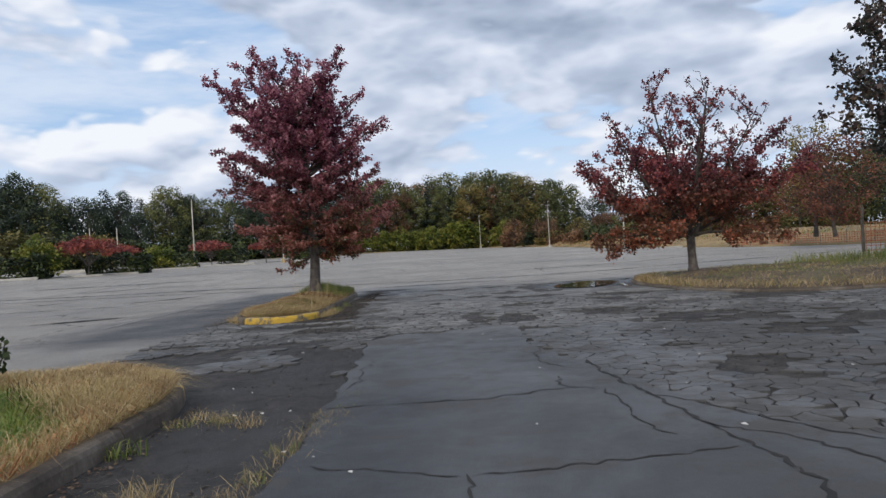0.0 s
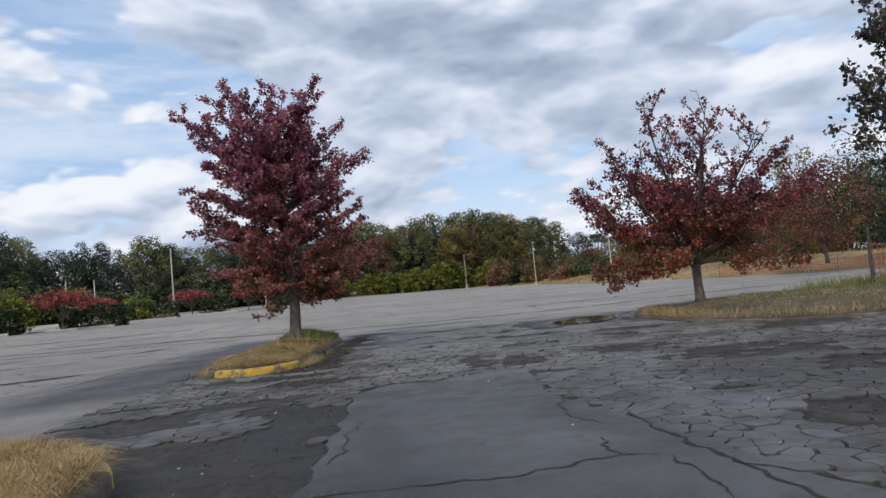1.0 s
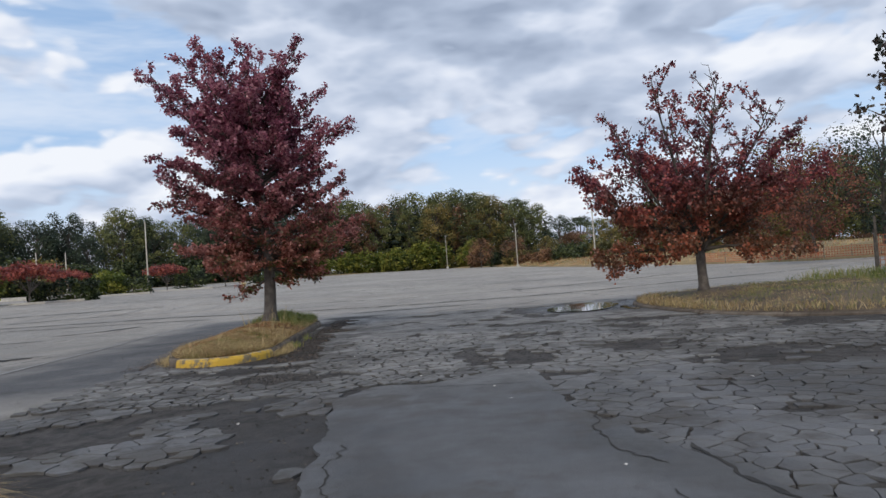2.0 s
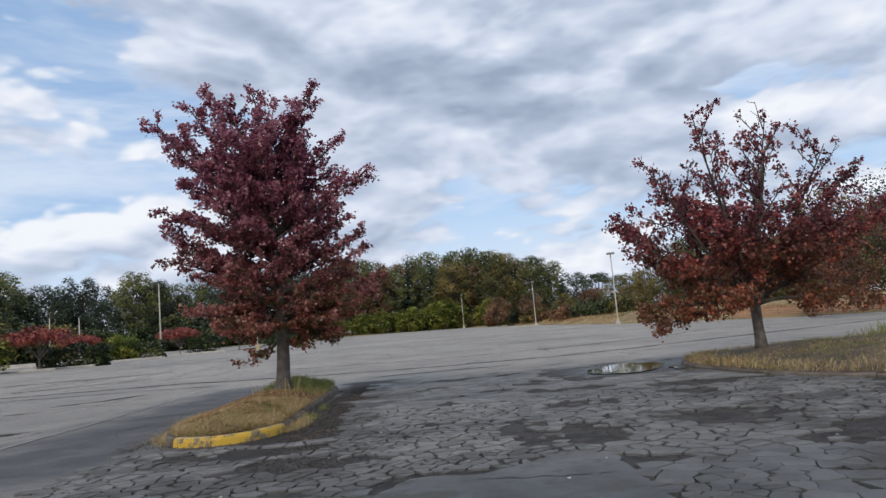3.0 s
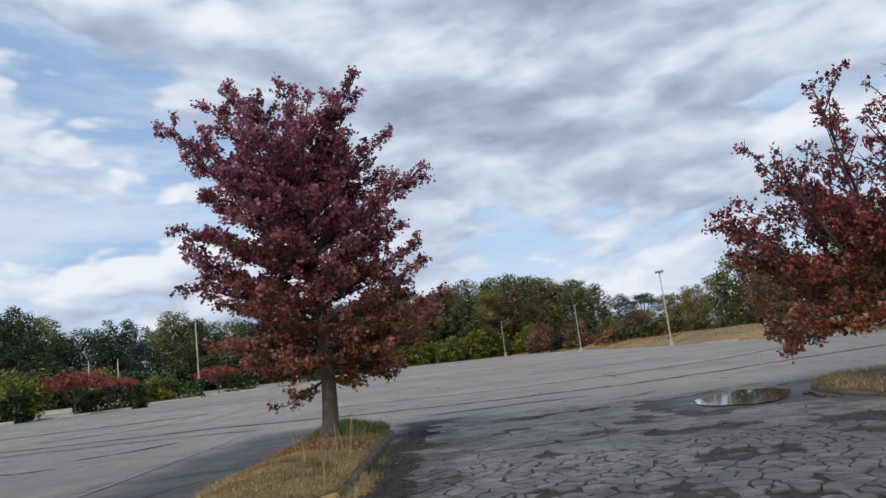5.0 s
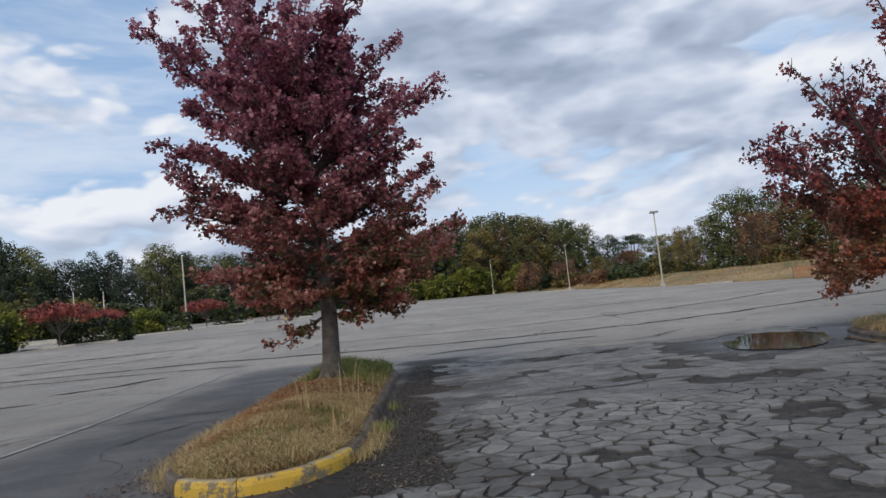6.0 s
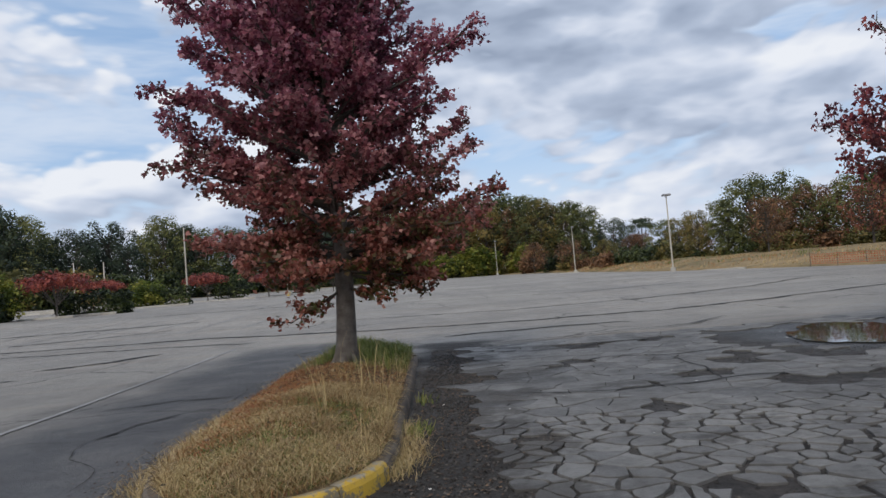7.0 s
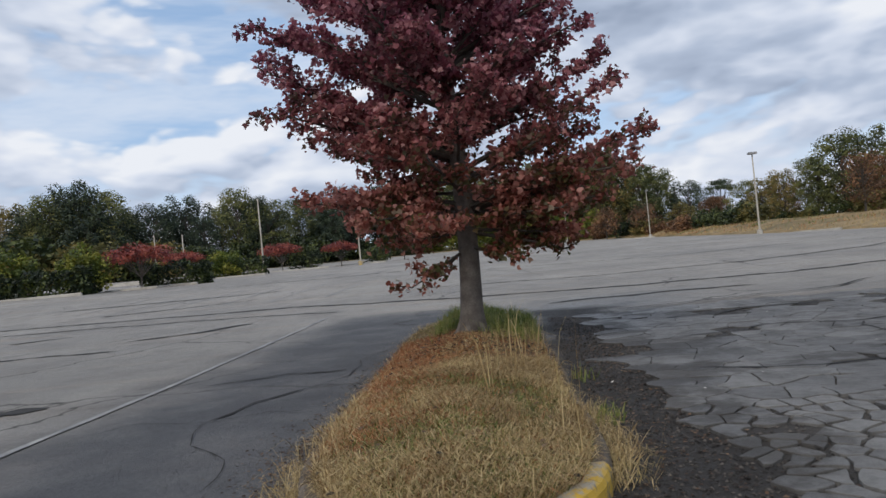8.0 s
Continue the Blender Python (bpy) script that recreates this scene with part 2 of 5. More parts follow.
def leaf_material(name, colours, clump=0.5, through_light=0.35, rough=0.6, lower=None, low=(1.0, 3.5), speck=0.55):
    m = bpy.data.materials.new(name)
    m.use_nodes = True
    n = Nodes(m.node_tree)
    geo = n.tree.nodes.new("ShaderNodeNewGeometry")
    where = n.tree.nodes.new("ShaderNodeTexCoord").outputs["Object"]
    info = n.tree.nodes.new("ShaderNodeObjectInfo").outputs["Random"]
    patch = n.noise(where, clump, 3.0, 0.6)
    value = n.math("ADD", n.math("MULTIPLY", geo.outputs["Random Per Island"], speck), n.math("MULTIPLY", n.ramp(patch, 0.3, 0.7), 1.0 - speck))
    value = n.math("ADD", value, n.math("MULTIPLY", n.math("SUBTRACT", info, 0.5), 0.25))
    value = n.ramp(value, 0.16, 0.84)
    last = len(colours) - 1
    colour = n.colours(value, [(i / last, c) for i, c in enumerate(colours)])
    if lower:
        z = n.split(where)[2]
        other = n.colours(value, [(i / (len(lower) - 1), c) for i, c in enumerate(lower)])
        z = n.math("ADD", z, n.math("MULTIPLY", n.math("SUBTRACT", patch, 0.5), 2.5))
        colour = n.mix(n.ramp(z, low[0], low[1]), other, colour)
    bsdf = n.add("ShaderNodeBsdfPrincipled", Roughness=rough)
    n.put(bsdf.inputs["Base Color"], colour)
    glow = n.add("ShaderNodeBsdfTranslucent")
    n.put(glow.inputs[0], colour)
    both = n.add("ShaderNodeMixShader")
    n.put(both.inputs[0], through_light)
    n.tree.links.new(bsdf.outputs[0], both.inputs[1])
    n.tree.links.new(glow.outputs[0], both.inputs[2])
    out = n.tree.nodes.new("ShaderNodeOutputMaterial")
    n.tree.links.new(both.outputs[0], out.inputs[0])
    return m


def yellow_kerb():
    m, n, bsdf, where = material("worn_yellow_kerb_paint")
    chips = n.math("ADD", n.math("MULTIPLY", n.noise(where, 3.2, 5.0, 0.7), 0.75), n.math("MULTIPLY", n.noise(where, 40.0, 2.0), 0.25))
    paint = n.mix(n.noise(where, 6.0, 4.0), (0.60, 0.37, 0.025), (0.50, 0.33, 0.06))
    bare = n.mix(n.noise(where, 9.0, 4.0), (0.24, 0.20, 0.13), (0.10, 0.085, 0.055))
    colour = n.mix(n.ramp(chips, 0.475, 0.56), paint, bare)
    z = n.split(where)[2]
    top = n.math("MULTIPLY", n.ramp(z, 0.145, 0.165), n.ramp(chips, 0.42, 0.5))
    colour = n.mix(n.math("MULTIPLY", top, 0.8), colour, (0.36, 0.33, 0.27))
    n.put(bsdf.inputs["Base Color"], colour)
    n.put(bsdf.inputs["Roughness"], 0.75)
    bump(n, bsdf, chips, 0.012, 0.8)
    return m


def puddle_water():
    m, n, bsdf, where = material("puddle_water")
    n.put(bsdf.inputs["Base Color"], (0.030, 0.030, 0.029, 1.0))
    n.put(bsdf.inputs["Roughness"], 0.05)
    n.put(bsdf.inputs["IOR"], 1.33)
    n.put(bsdf.inputs["Coat Weight"], 1.0)
    n.put(bsdf.inputs["Coat Roughness"], 0.03)
    n.put(bsdf.inputs["Coat IOR"], 1.4)
    bump(n, bsdf, n.noise(where, 5.0, 3.0, 0.5, 0.3), 0.0028, 1.0)
    return m


ASPHALT = asphalt_ground()
PLATE = plate_material()
SEALED = plate_material("sealed_asphalt", (0.072, 0.076, 0.084), 0.72, True)
CRACK = mottled("crack_fill", [(0.008, 0.008, 0.008), (0.016, 0.015, 0.014), (0.034, 0.030, 0.025)], 2.0, 30.0)
STRIPE = mottled("faded_white_line", [(0.15, 0.155, 0.16), (0.26, 0.26, 0.26), (0.42, 0.42, 0.41)], 1.3, 14.0)
CONCRETE = mottled("stained_concrete_kerb", [(0.042, 0.032, 0.024), (0.098, 0.078, 0.060), (0.19, 0.16, 0.13)], 2.2, 22.0, depth=0.01, per_piece=0.12)
PALE_CONCRETE = mottled("pale_concrete", [(0.30, 0.28, 0.25), (0.44, 0.42, 0.38), (0.55, 0.53, 0.49)], 1.2, 18.0, per_piece=0.1)
YELLOW = yellow_kerb()
SOIL = mottled("dry_thatch_soil", [(0.10, 0.066, 0.038), (0.21, 0.145, 0.075), (0.33, 0.245, 0.13)], 1.7, 26.0, depth=0.03)
DARK_SOIL = mottled("dark_bare_soil", [(0.035, 0.024, 0.018), (0.085, 0.062, 0.042), (0.17, 0.13, 0.075)], 1.3, 20.0, depth=0.03)
BANK = mottled("dry_meadow_bank", [(0.09, 0.085, 0.035), (0.24, 0.175, 0.085), (0.38, 0.27, 0.14)], 0.22, 3.0, depth=0.15)
BARK = mottled("grey_bark", [(0.055, 0.047, 0.040), (0.115, 0.100, 0.088), (0.20, 0.18, 0.16)], 5.0, 45.0, depth=0.02)
DARK_BARK = mottled("dark_bark", [(0.035, 0.030, 0.026), (0.07, 0.06, 0.05), (0.12, 0.10, 0.085)], 2.0, 20.0, depth=0.03)
WATER = puddle_water()
STEEL = mottled("weathered_pole_paint", [(0.30, 0.27, 0.22), (0.42, 0.39, 0.33), (0.52, 0.49, 0.42)], 1.4, 12.0, rough=0.55, depth=0.002)
LAMP_GREY = mottled("lamp_head_metal", [(0.16, 0.16, 0.17), (0.24, 0.24, 0.25), (0.33, 0.33, 0.34)], 3.0, 20.0, rough=0.5, depth=0.002)
POST_WOOD = mottled("weathered_post_wood", [(0.07, 0.055, 0.042), (0.14, 0.115, 0.09), (0.22, 0.19, 0.15)], 4.0, 40.0, depth=0.01)
ORANGE = mottled("orange_safety_mesh", [(0.32, 0.105, 0.05), (0.44, 0.15, 0.075), (0.52, 0.21, 0.12)], 1.5, 12.0, depth=0.004)
STRAW = leaf_material("straw_grass", [(0.29, 0.20, 0.095), (0.47, 0.345, 0.165), (0.68, 0.53, 0.29), (0.40, 0.31, 0.13)], 1.2, 0.25, 0.7)
GREEN_GRASS = leaf_material("green_grass", [(0.085, 0.12, 0.026), (0.15, 0.20, 0.042), (0.22, 0.26, 0.065), (0.33, 0.30, 0.10)], 1.5, 0.3, 0.6)
LAWN = leaf_material("lawn_green", [(0.060, 0.115, 0.018), (0.105, 0.185, 0.028), (0.165, 0.25, 0.042), (0.27, 0.29, 0.075)], 1.5, 0.3, 0.6)
THATCH = leaf_material("dull_thatch", [(0.13, 0.092, 0.045), (0.21, 0.155, 0.072), (0.30, 0.235, 0.115), (0.20, 0.17, 0.06)], 1.4, 0.2, 0.8)
RUST_GRASS = leaf_material("rust_grass", [(0.32, 0.13, 0.055), (0.46, 0.20, 0.085), (0.58, 0.32, 0.15)], 1.0, 0.25, 0.7)
GRAVEL = leaf_material("loose_grit", [(0.018, 0.016, 0.015), (0.045, 0.041, 0.037), (0.070, 0.062, 0.055), (0.115, 0.102, 0.090)], 1.0, 0.0, 0.85, speck=0.8)
LITTER = leaf_material("fallen_leaves", [(0.022, 0.016, 0.012), (0.050, 0.030, 0.019), (0.095, 0.055, 0.033), (0.21, 0.14, 0.085)], 1.0, 0.1, 0.8)
PALE_LITTER = mottled("pale_litter", [(0.45, 0.43, 0.39), (0.6, 0.58, 0.54), (0.72, 0.70, 0.66)], 5.0, 40.0)
MAROON = leaf_material("maroon_leaves", [(0.130, 0.050, 0.074), (0.225, 0.070, 0.112), (0.335, 0.096, 0.150), (0.52, 0.25, 0.29)], 1.1, 0.50, 0.42,
                       lower=[(0.100, 0.108, 0.034), (0.145, 0.074, 0.040), (0.29, 0.082, 0.060), (0.52, 0.25, 0.19)], low=(1.2, 5.6))
RUSSET = leaf_material("russet_leaves", [(0.105, 0.032, 0.046), (0.20, 0.048, 0.066), (0.32, 0.080, 0.085), (0.48, 0.13, 0.11)], 1.0, 0.38, 0.45,
                       lower=[(0.15, 0.078, 0.040), (0.26, 0.100, 0.056), (0.40, 0.130, 0.068), (0.58, 0.155, 0.078)], low=(1.4, 3.9))
WOOD_GREEN = leaf_material("woodland_green", [(0.034, 0.046, 0.019), (0.072, 0.092, 0.032), (0.122, 0.140, 0.043), (0.195, 0.195, 0.060)], 0.35, 0.2, 0.7, speck=0.3)
PINE_GREEN = leaf_material("pine_green", [(0.014, 0.026, 0.018), (0.026, 0.045, 0.029), (0.043, 0.067, 0.038), (0.072, 0.095, 0.048)], 0.4, 0.1, 0.7, speck=0.3)
OLIVE = leaf_material("turning_olive", [(0.070, 0.070, 0.024), (0.135, 0.125, 0.038), (0.205, 0.170, 0.048), (0.27, 0.19, 0.055)], 0.4, 0.2, 0.7, speck=0.3)
RUST = leaf_material("rust_foliage", [(0.075, 0.045, 0.026), (0.15, 0.078, 0.040), (0.22, 0.110, 0.055), (0.29, 0.155, 0.075)], 0.4, 0.2, 0.7, speck=0.3)
BRICK = leaf_material("brick_red_foliage", [(0.070, 0.030, 0.022), (0.135, 0.050, 0.034), (0.205, 0.072, 0.044), (0.27, 0.105, 0.058)], 0.4, 0.2, 0.7, speck=0.3)
RED = leaf_material("red_shrub_leaves", [(0.101, 0.022, 0.022), (0.203, 0.041, 0.035), (0.297, 0.061, 0.046), (0.351, 0.101, 0.061)], 0.7, 0.25, 0.6, speck=0.3)
LIME = leaf_material("yellow_green_leaves", [(0.054, 0.081, 0.014), (0.115, 0.149, 0.022), (0.203, 0.223, 0.032), (0.284, 0.270, 0.047)], 0.7, 0.25, 0.6, speck=0.3)
HEDGE = leaf_material("dark_hedge_leaves", [(0.010, 0.019, 0.008), (0.022, 0.038, 0.012), (0.042, 0.062, 0.018), (0.10, 0.12, 0.028)], 0.8, 0.15, 0.6, speck=0.3)


DUSK = leaf_material("dusky_leaves", [(0.022, 0.030, 0.022), (0.050, 0.048, 0.038), (0.085, 0.052, 0.052), (0.15, 0.11, 0.07)], 0.9, 0.3, 0.45)


# ---- building helpers ----
class Shape:
    """Vertices and faces gathered for one mesh."""

    def __init__(self):
        self.verts, self.faces, self.count = [], [], 0

    def add(self, verts, faces):
        self.verts.extend(tuple(v) for v in verts)
        self.faces.extend(tuple(i + self.count for i in f) for f in faces)
        self.count += len(verts)

    def tube(self, pts, radii, sides=7, cap=True):
        pts = [Vector(p) for p in pts]
        verts, faces = [], []
        side = None
        for i, p in enumerate(pts):
            way = (pts[min(i + 1, len(pts) - 1)] - pts[max(i - 1, 0)]).normalized()
            if side is None:
                side = way.orthogonal().normalized()
            side = (side - way * side.dot(way)).normalized()
            other = way.cross(side)
            for k in range(sides):
                a = 2 * math.pi * k / sides
                verts.append(p + (side * math.cos(a) + other * math.sin(a)) * radii[i])
        for i in range(len(pts) - 1):
            for k in range(sides):
                j = (k + 1) % sides
                faces.append((i * sides + k, i * sides + j, (i + 1) * sides + j, (i + 1) * sides + k))
        if cap:
            faces.append(tuple(range(sides))[::-1])
            faces.append(tuple((len(pts) - 1) * sides + k for k in range(sides)))
        self.add(verts, faces)

    def box(self, x0, x1, y0, y1, z0, z1, edge=0.0):
        e = edge
        verts = [(x0, y0, z0), (x1, y0, z0), (x1, y1, z0), (x0, y1, z0),
                 (x0, y0, z1 - e), (x1, y0, z1 - e), (x1, y1, z1 - e), (x0, y1, z1 - e),
                 (x0 + e, y0 + e, z1), (x1 - e, y0 + e, z1), (x1 - e, y1 - e, z1), (x0 + e, y1 - e, z1)]
        faces = [(3, 2, 1, 0), (8, 9, 10, 11)]
        for a in (0, 4):
            faces += [(a + k, a + (k + 1) % 4, a + 4 + (k + 1) % 4, a + 4 + k) for k in range(4)]
        self.add(verts, faces)

    def mesh(self, name, mat, smooth=False):
        data = bpy.data.meshes.new(name)
        data.from_pydata(self.verts, [], self.faces)
        data.materials.append(mat)
        if smooth:
            data.polygons.foreach_set("use_smooth", [True] * len(data.polygons))
        data.update()
        return data


def part(name, shape, mat, parent, label="", smooth=False):
    ob = new(name, shape.mesh(name, mat, smooth) if isinstance(shape, Shape) else shape)
    ob.parent = parent
    return tagged(ob, label)


def thing(name, label, category, at=(0, 0, 0), group="", kind=""):
    ob = new(name)
    ob.location = at
    ob.empty_display_size = 0.3
    return tagged(ob, label, category, group, kind)


def smooth_loop(pts, step):
    """A closed Catmull-Rom curve through the points, in steps of about that length."""
    out, count = [], len(pts)
    for i in range(count):
        a, b, c, d = (Vector(pts[(i + k) % count]) for k in (-1, 0, 1, 2))
        parts = max(1, round((c - b).length / step))
        for k in range(parts):
            t = k / parts
            out.append(0.5 * (2 * b + (c - a) * t + (2 * a - 5 * b + 4 * c - d) * t * t + (3 * b - a - 3 * c + d) * t ** 3))
    return out


def inside(x, y, loop):
    """Which of the places (arrays) lie in the loop."""
    hit = np.zeros(len(x), bool)
    for i in range(len(loop)):
        (ax, ay), (bx, by) = loop[i][:2], loop[i - 1][:2]
        if ay != by:
            hit ^= ((ay > y) != (by > y)) & (x < (bx - ax) * (y - ay) / (by - ay) + ax)
    return hit


def edge_distance(x, y, loop):
    best = np.full(len(x), 1e9)
    for i in range(len(loop)):
        (ax, ay), (bx, by) = loop[i - 1][:2], loop[i][:2]
        dx, dy = bx - ax, by - ay
        t = np.clip(((x - ax) * dx + (y - ay) * dy) / max(dx * dx + dy * dy, 1e-9), 0, 1)
        best = np.minimum(best, np.hypot(x - ax - t * dx, y - ay - t * dy))
    return best


# ---- ground ----
def land(x, y):
    """The height of the lot: level near by, rising gently ahead and to the west."""
    x, y = np.clip(np.asarray(x, float), -130, 90), np.clip(np.asarray(y, float), -50, 320)
    w = np.clip((y - 25) / 45, 0, 1)
    w = w * w * (3 - 2 * w)
    d = np.maximum(y - 25, 0)
    rise = 0.0125 * d + 0.00002 * d * d + np.where(x < 0, -0.0206 * x, -0.016 * x)
    return np.maximum(rise, 0) * w


def grid_mesh(name, xs, ys, height, mat):
    gx, gy = np.meshgrid(xs, ys)
    gz = height(gx, gy)
    nx, ny = len(xs), len(ys)
    shape = Shape()
    verts = np.stack([gx.ravel(), gy.ravel(), gz.ravel()], 1).tolist()
    faces = [(j * nx + i, j * nx + i + 1, (j + 1) * nx + i + 1, (j + 1) * nx + i) for j in range(ny - 1) for i in range(nx - 1)]
    shape.add(verts, faces)
    return shape.mesh(name, mat, True)


xs = np.concatenate([np.linspace(-1800, -160, 12), np.linspace(-140, 140, 113), np.linspace(160, 1800, 12)])
ys = np.concatenate([np.linspace(-600, -40, 8), np.linspace(-30, 15, 16), np.linspace(16.5, 120, 91), np.linspace(124, 330, 48), np.linspace(360, 2600, 12)])
ground = tagged(new("ground", grid_mesh("ground", xs, ys, land, ASPHALT)), "grey cracked weathered asphalt of an abandoned car park", "car park", kind="structure")


def ribbon(shape, pts, width, lift, rng, ragged=0.35, step=0.5):
    """A flat band that follows the land along a line, with ragged edges."""
    row = []
    for i in range(len(pts) - 1):
        a, b = Vector(pts[i]), Vector(pts[i + 1])
        parts = max(1, int((b - a).length / step))
        row += [a.lerp(b, k / parts) for k in range(parts)]
    row.append(Vector(pts[-1]))
    verts, faces = [], []
    for i, p in enumerate(row):
        way = (row[min(i + 1, len(row) - 1)] - row[max(i - 1, 0)]).normalized()
        side = Vector((-way.y, way.x))
        wave = 0.5 * width * ragged * (noise.noise((p.x * 0.9, p.y * 0.9, 3.0)) * 2.0)
        half = 0.5 * width * (1 + ragged * rng.uniform(-1, 1)) * (0.25 if i in (0, len(row) - 1) else 1)
        for s in (-1, 1):
            q = p + side * (s * half + wave)
            verts.append((q.x, q.y, float(land(q.x, q.y)) + lift))
        if i:
            k = 2 * i
            faces.append((k - 2, k - 1, k + 1, k))
    shape.add(verts, faces)


# bands of verge that close the lot
EDGE = [(-260, 105), (-110, 118), (-62, 130), (-38, 172), (-10, 207), (9, 212), (20, 188), (24, 164), (27.6, 109), (36, 76), (50, 58), (95, 46), (240, 30)]
BANKS = [0.2, 0.2, 0.2, 0.3, 0.35, 0.4, 0.6, 1.0, 1.5, 1.7, 1.6, 1.5, 1.5]


def verge():
    shape = Shape()
    row, banks = [], []
    for i in range(len(EDGE) - 1):
        a, b = Vector(EDGE[i]), Vector(EDGE[i + 1])
        parts = max(1, int((b - a).length / 3))
        row += [a.lerp(b, k / parts) for k in range(parts)]
        banks += [BANKS[i] + (BANKS[i + 1] - BANKS[i]) * k / parts for k in range(parts)]
    offsets = [0, 0.2, 1.5, 4, 8, 13, 20, 40, 90]
    shares = [0, 0.10, 0.16, 0.35, 0.7, 1.0, 1.1, 1.2, 1.3]
    verts, faces = [], []
    for i, (p, bank) in enumerate(zip(row, banks)):
        out = (p - Vector((0, 70))).normalized()
        for k, (d, s) in enumerate(zip(offsets, shares)):
            q = p + out * (d + 0.5 * noise.noise((p.x * 0.4, p.y * 0.4, d)))
            lump = 0.25 * noise.noise((q.x * 0.25, q.y * 0.25, 1.0)) * min(1, d / 4)
            verts.append((q.x, q.y, float(land(q.x, q.y)) + bank * s + lump * bank + (0.03 if d else -0.05)))
        if i:
            w = len(offsets)
            faces += [((i - 1) * w + k, i * w + k, i * w + k + 1, (i - 1) * w + k + 1) for k in range(w - 1)]
    shape.add(verts, faces)
    return shape.mesh("verge", BANK, True)


tagged(new("verge", verge()), "rough verge of dry straw-coloured grass round the lot", "grass verge", kind="structure")


# ---- foliage ----
LEAF = np.array([(0, 0), (0.30, 0.12), (0.50, 0.42), (0.24, 0.50), (0.0, 1.0), (-0.24, 0.50), (-0.50, 0.42), (-0.30, 0.12)], float)
KITE = np.array([(0, 0), (0.42, 0.5), (0.0, 1.0), (-0.42, 0.5)], float)


def leaves_mesh(name, centres, sizes, mat, rng, outline=KITE, droop=0.0, flat=0.0, fold=0.18, outward=None):
    """Many leaves as one mesh, each turned by chance."""
    centres = np.asarray(centres, float)
    count, k = len(centres), len(outline)
    normal = rng.normal(size=(count, 3))
    normal[:, 2] = np.abs(normal[:, 2]) * (1 + flat) + flat
    if outward is not None:
        normal = outward + 0.22 * normal
    normal /= np.linalg.norm(normal, axis=1)[:, None]
    tip = rng.normal(size=(count, 3))
    tip[:, 2] -= droop
    tip -= normal * (tip * normal).sum(1)[:, None]
    tip /= np.linalg.norm(tip, axis=1)[:, None]
    across = np.cross(normal, tip)
    sizes = np.asarray(sizes, float).reshape(-1, 1, 1)
    bend = np.abs(outline[:, 0]) * fold
    pts = (centres[:, None, :] + sizes * (across[:, None, :] * outline[None, :, 0, None] + tip[:, None, :] * (outline[None, :, 1, None] - 0.5)
           + normal[:, None, :] * bend[None, :, None]))
    data = bpy.data.meshes.new(name)
    data.vertices.add(count * k)
    data.vertices.foreach_set("co", pts.astype(np.float32).ravel())
    data.loops.add(count * k)
    data.loops.foreach_set("vertex_index", np.arange(count * k, dtype=np.int32))
    data.polygons.add(count)
    data.polygons.foreach_set("loop_start", np.arange(0, count * k, k, dtype=np.int32))
    data.polygons.foreach_set("loop_total", np.full(count, k, dtype=np.int32))
    data.materials.append(mat)
    data.update()
    data.validate()
    return data


def limb(start, way, length, lift, rng, bend=0.07, steps=6):
    """The bent line of a branch. lift turns it upwards (or down) along its way."""
    pts, p, d = [Vector(start)], Vector(start), Vector(way).normalized()
    for _ in range(steps):
        d = (d + Vector((rng.normal() * bend, rng.normal() * bend, rng.normal() * bend + lift / steps))).normalized()
        p = p + d * (length / steps)
        pts.append(p.copy())
    return pts


def along(pts, t):
    f = t * (len(pts) - 1)
    i = min(int(f), len(pts) - 2)
    return pts[i].lerp(pts[i + 1], f - i), (pts[i + 1] - pts[i]).normalized()


def leafy_limb(tree, spots, start, way, length, radius, lift, rng, density, spread, bare=0.25, twigs=None, leafless=0.0, rate=3.4, reach=(0.30, 0.28), level=0.45, bend=0.07):
    """A branch with side twigs; adds its wood, and the places of its leaves."""
    pts = limb(start, way, length, lift, rng, bend)
    wood = Shape()
    wood.tube(pts, [radius * (1 - 0.85 * i / (len(pts) - 1)) + 0.004 for i in range(len(pts))], 5)
    count = twigs or max(4, int(length * rate))
    for j in range(count):
        t = bare + (1 - bare) * (j + rng.random()) / count
        p, d = along(pts, min(t, 0.999))
        side = Vector(rng.normal(size=3))
        side = (side - d * side.dot(d)).normalized()
        side.z *= level
        tw = (d * 0.7 + side * 0.9 + Vector((0, 0, 0.10))).normalized()
        tl = (reach[0] + reach[1] * length * (1 - 0.75 * t)) * rng.uniform(0.6, 1.15)
        tp = limb(p, tw, tl, lift * 0.6, rng, 0.18, 4)
        wood.tube(tp, [0.012 * (1 - i / 5) + 0.003 for i in range(5)], 3, False)
        if rng.random() < leafless:
            continue
        for _ in range(max(3, int(density * tl))):
            q, _d = along(tp, 1 - 0.75 * rng.random() ** 1.6)
            spots.append(q + Vector(rng.normal(size=3)) * spread)
    part("branch", wood, DARK_BARK, tree)


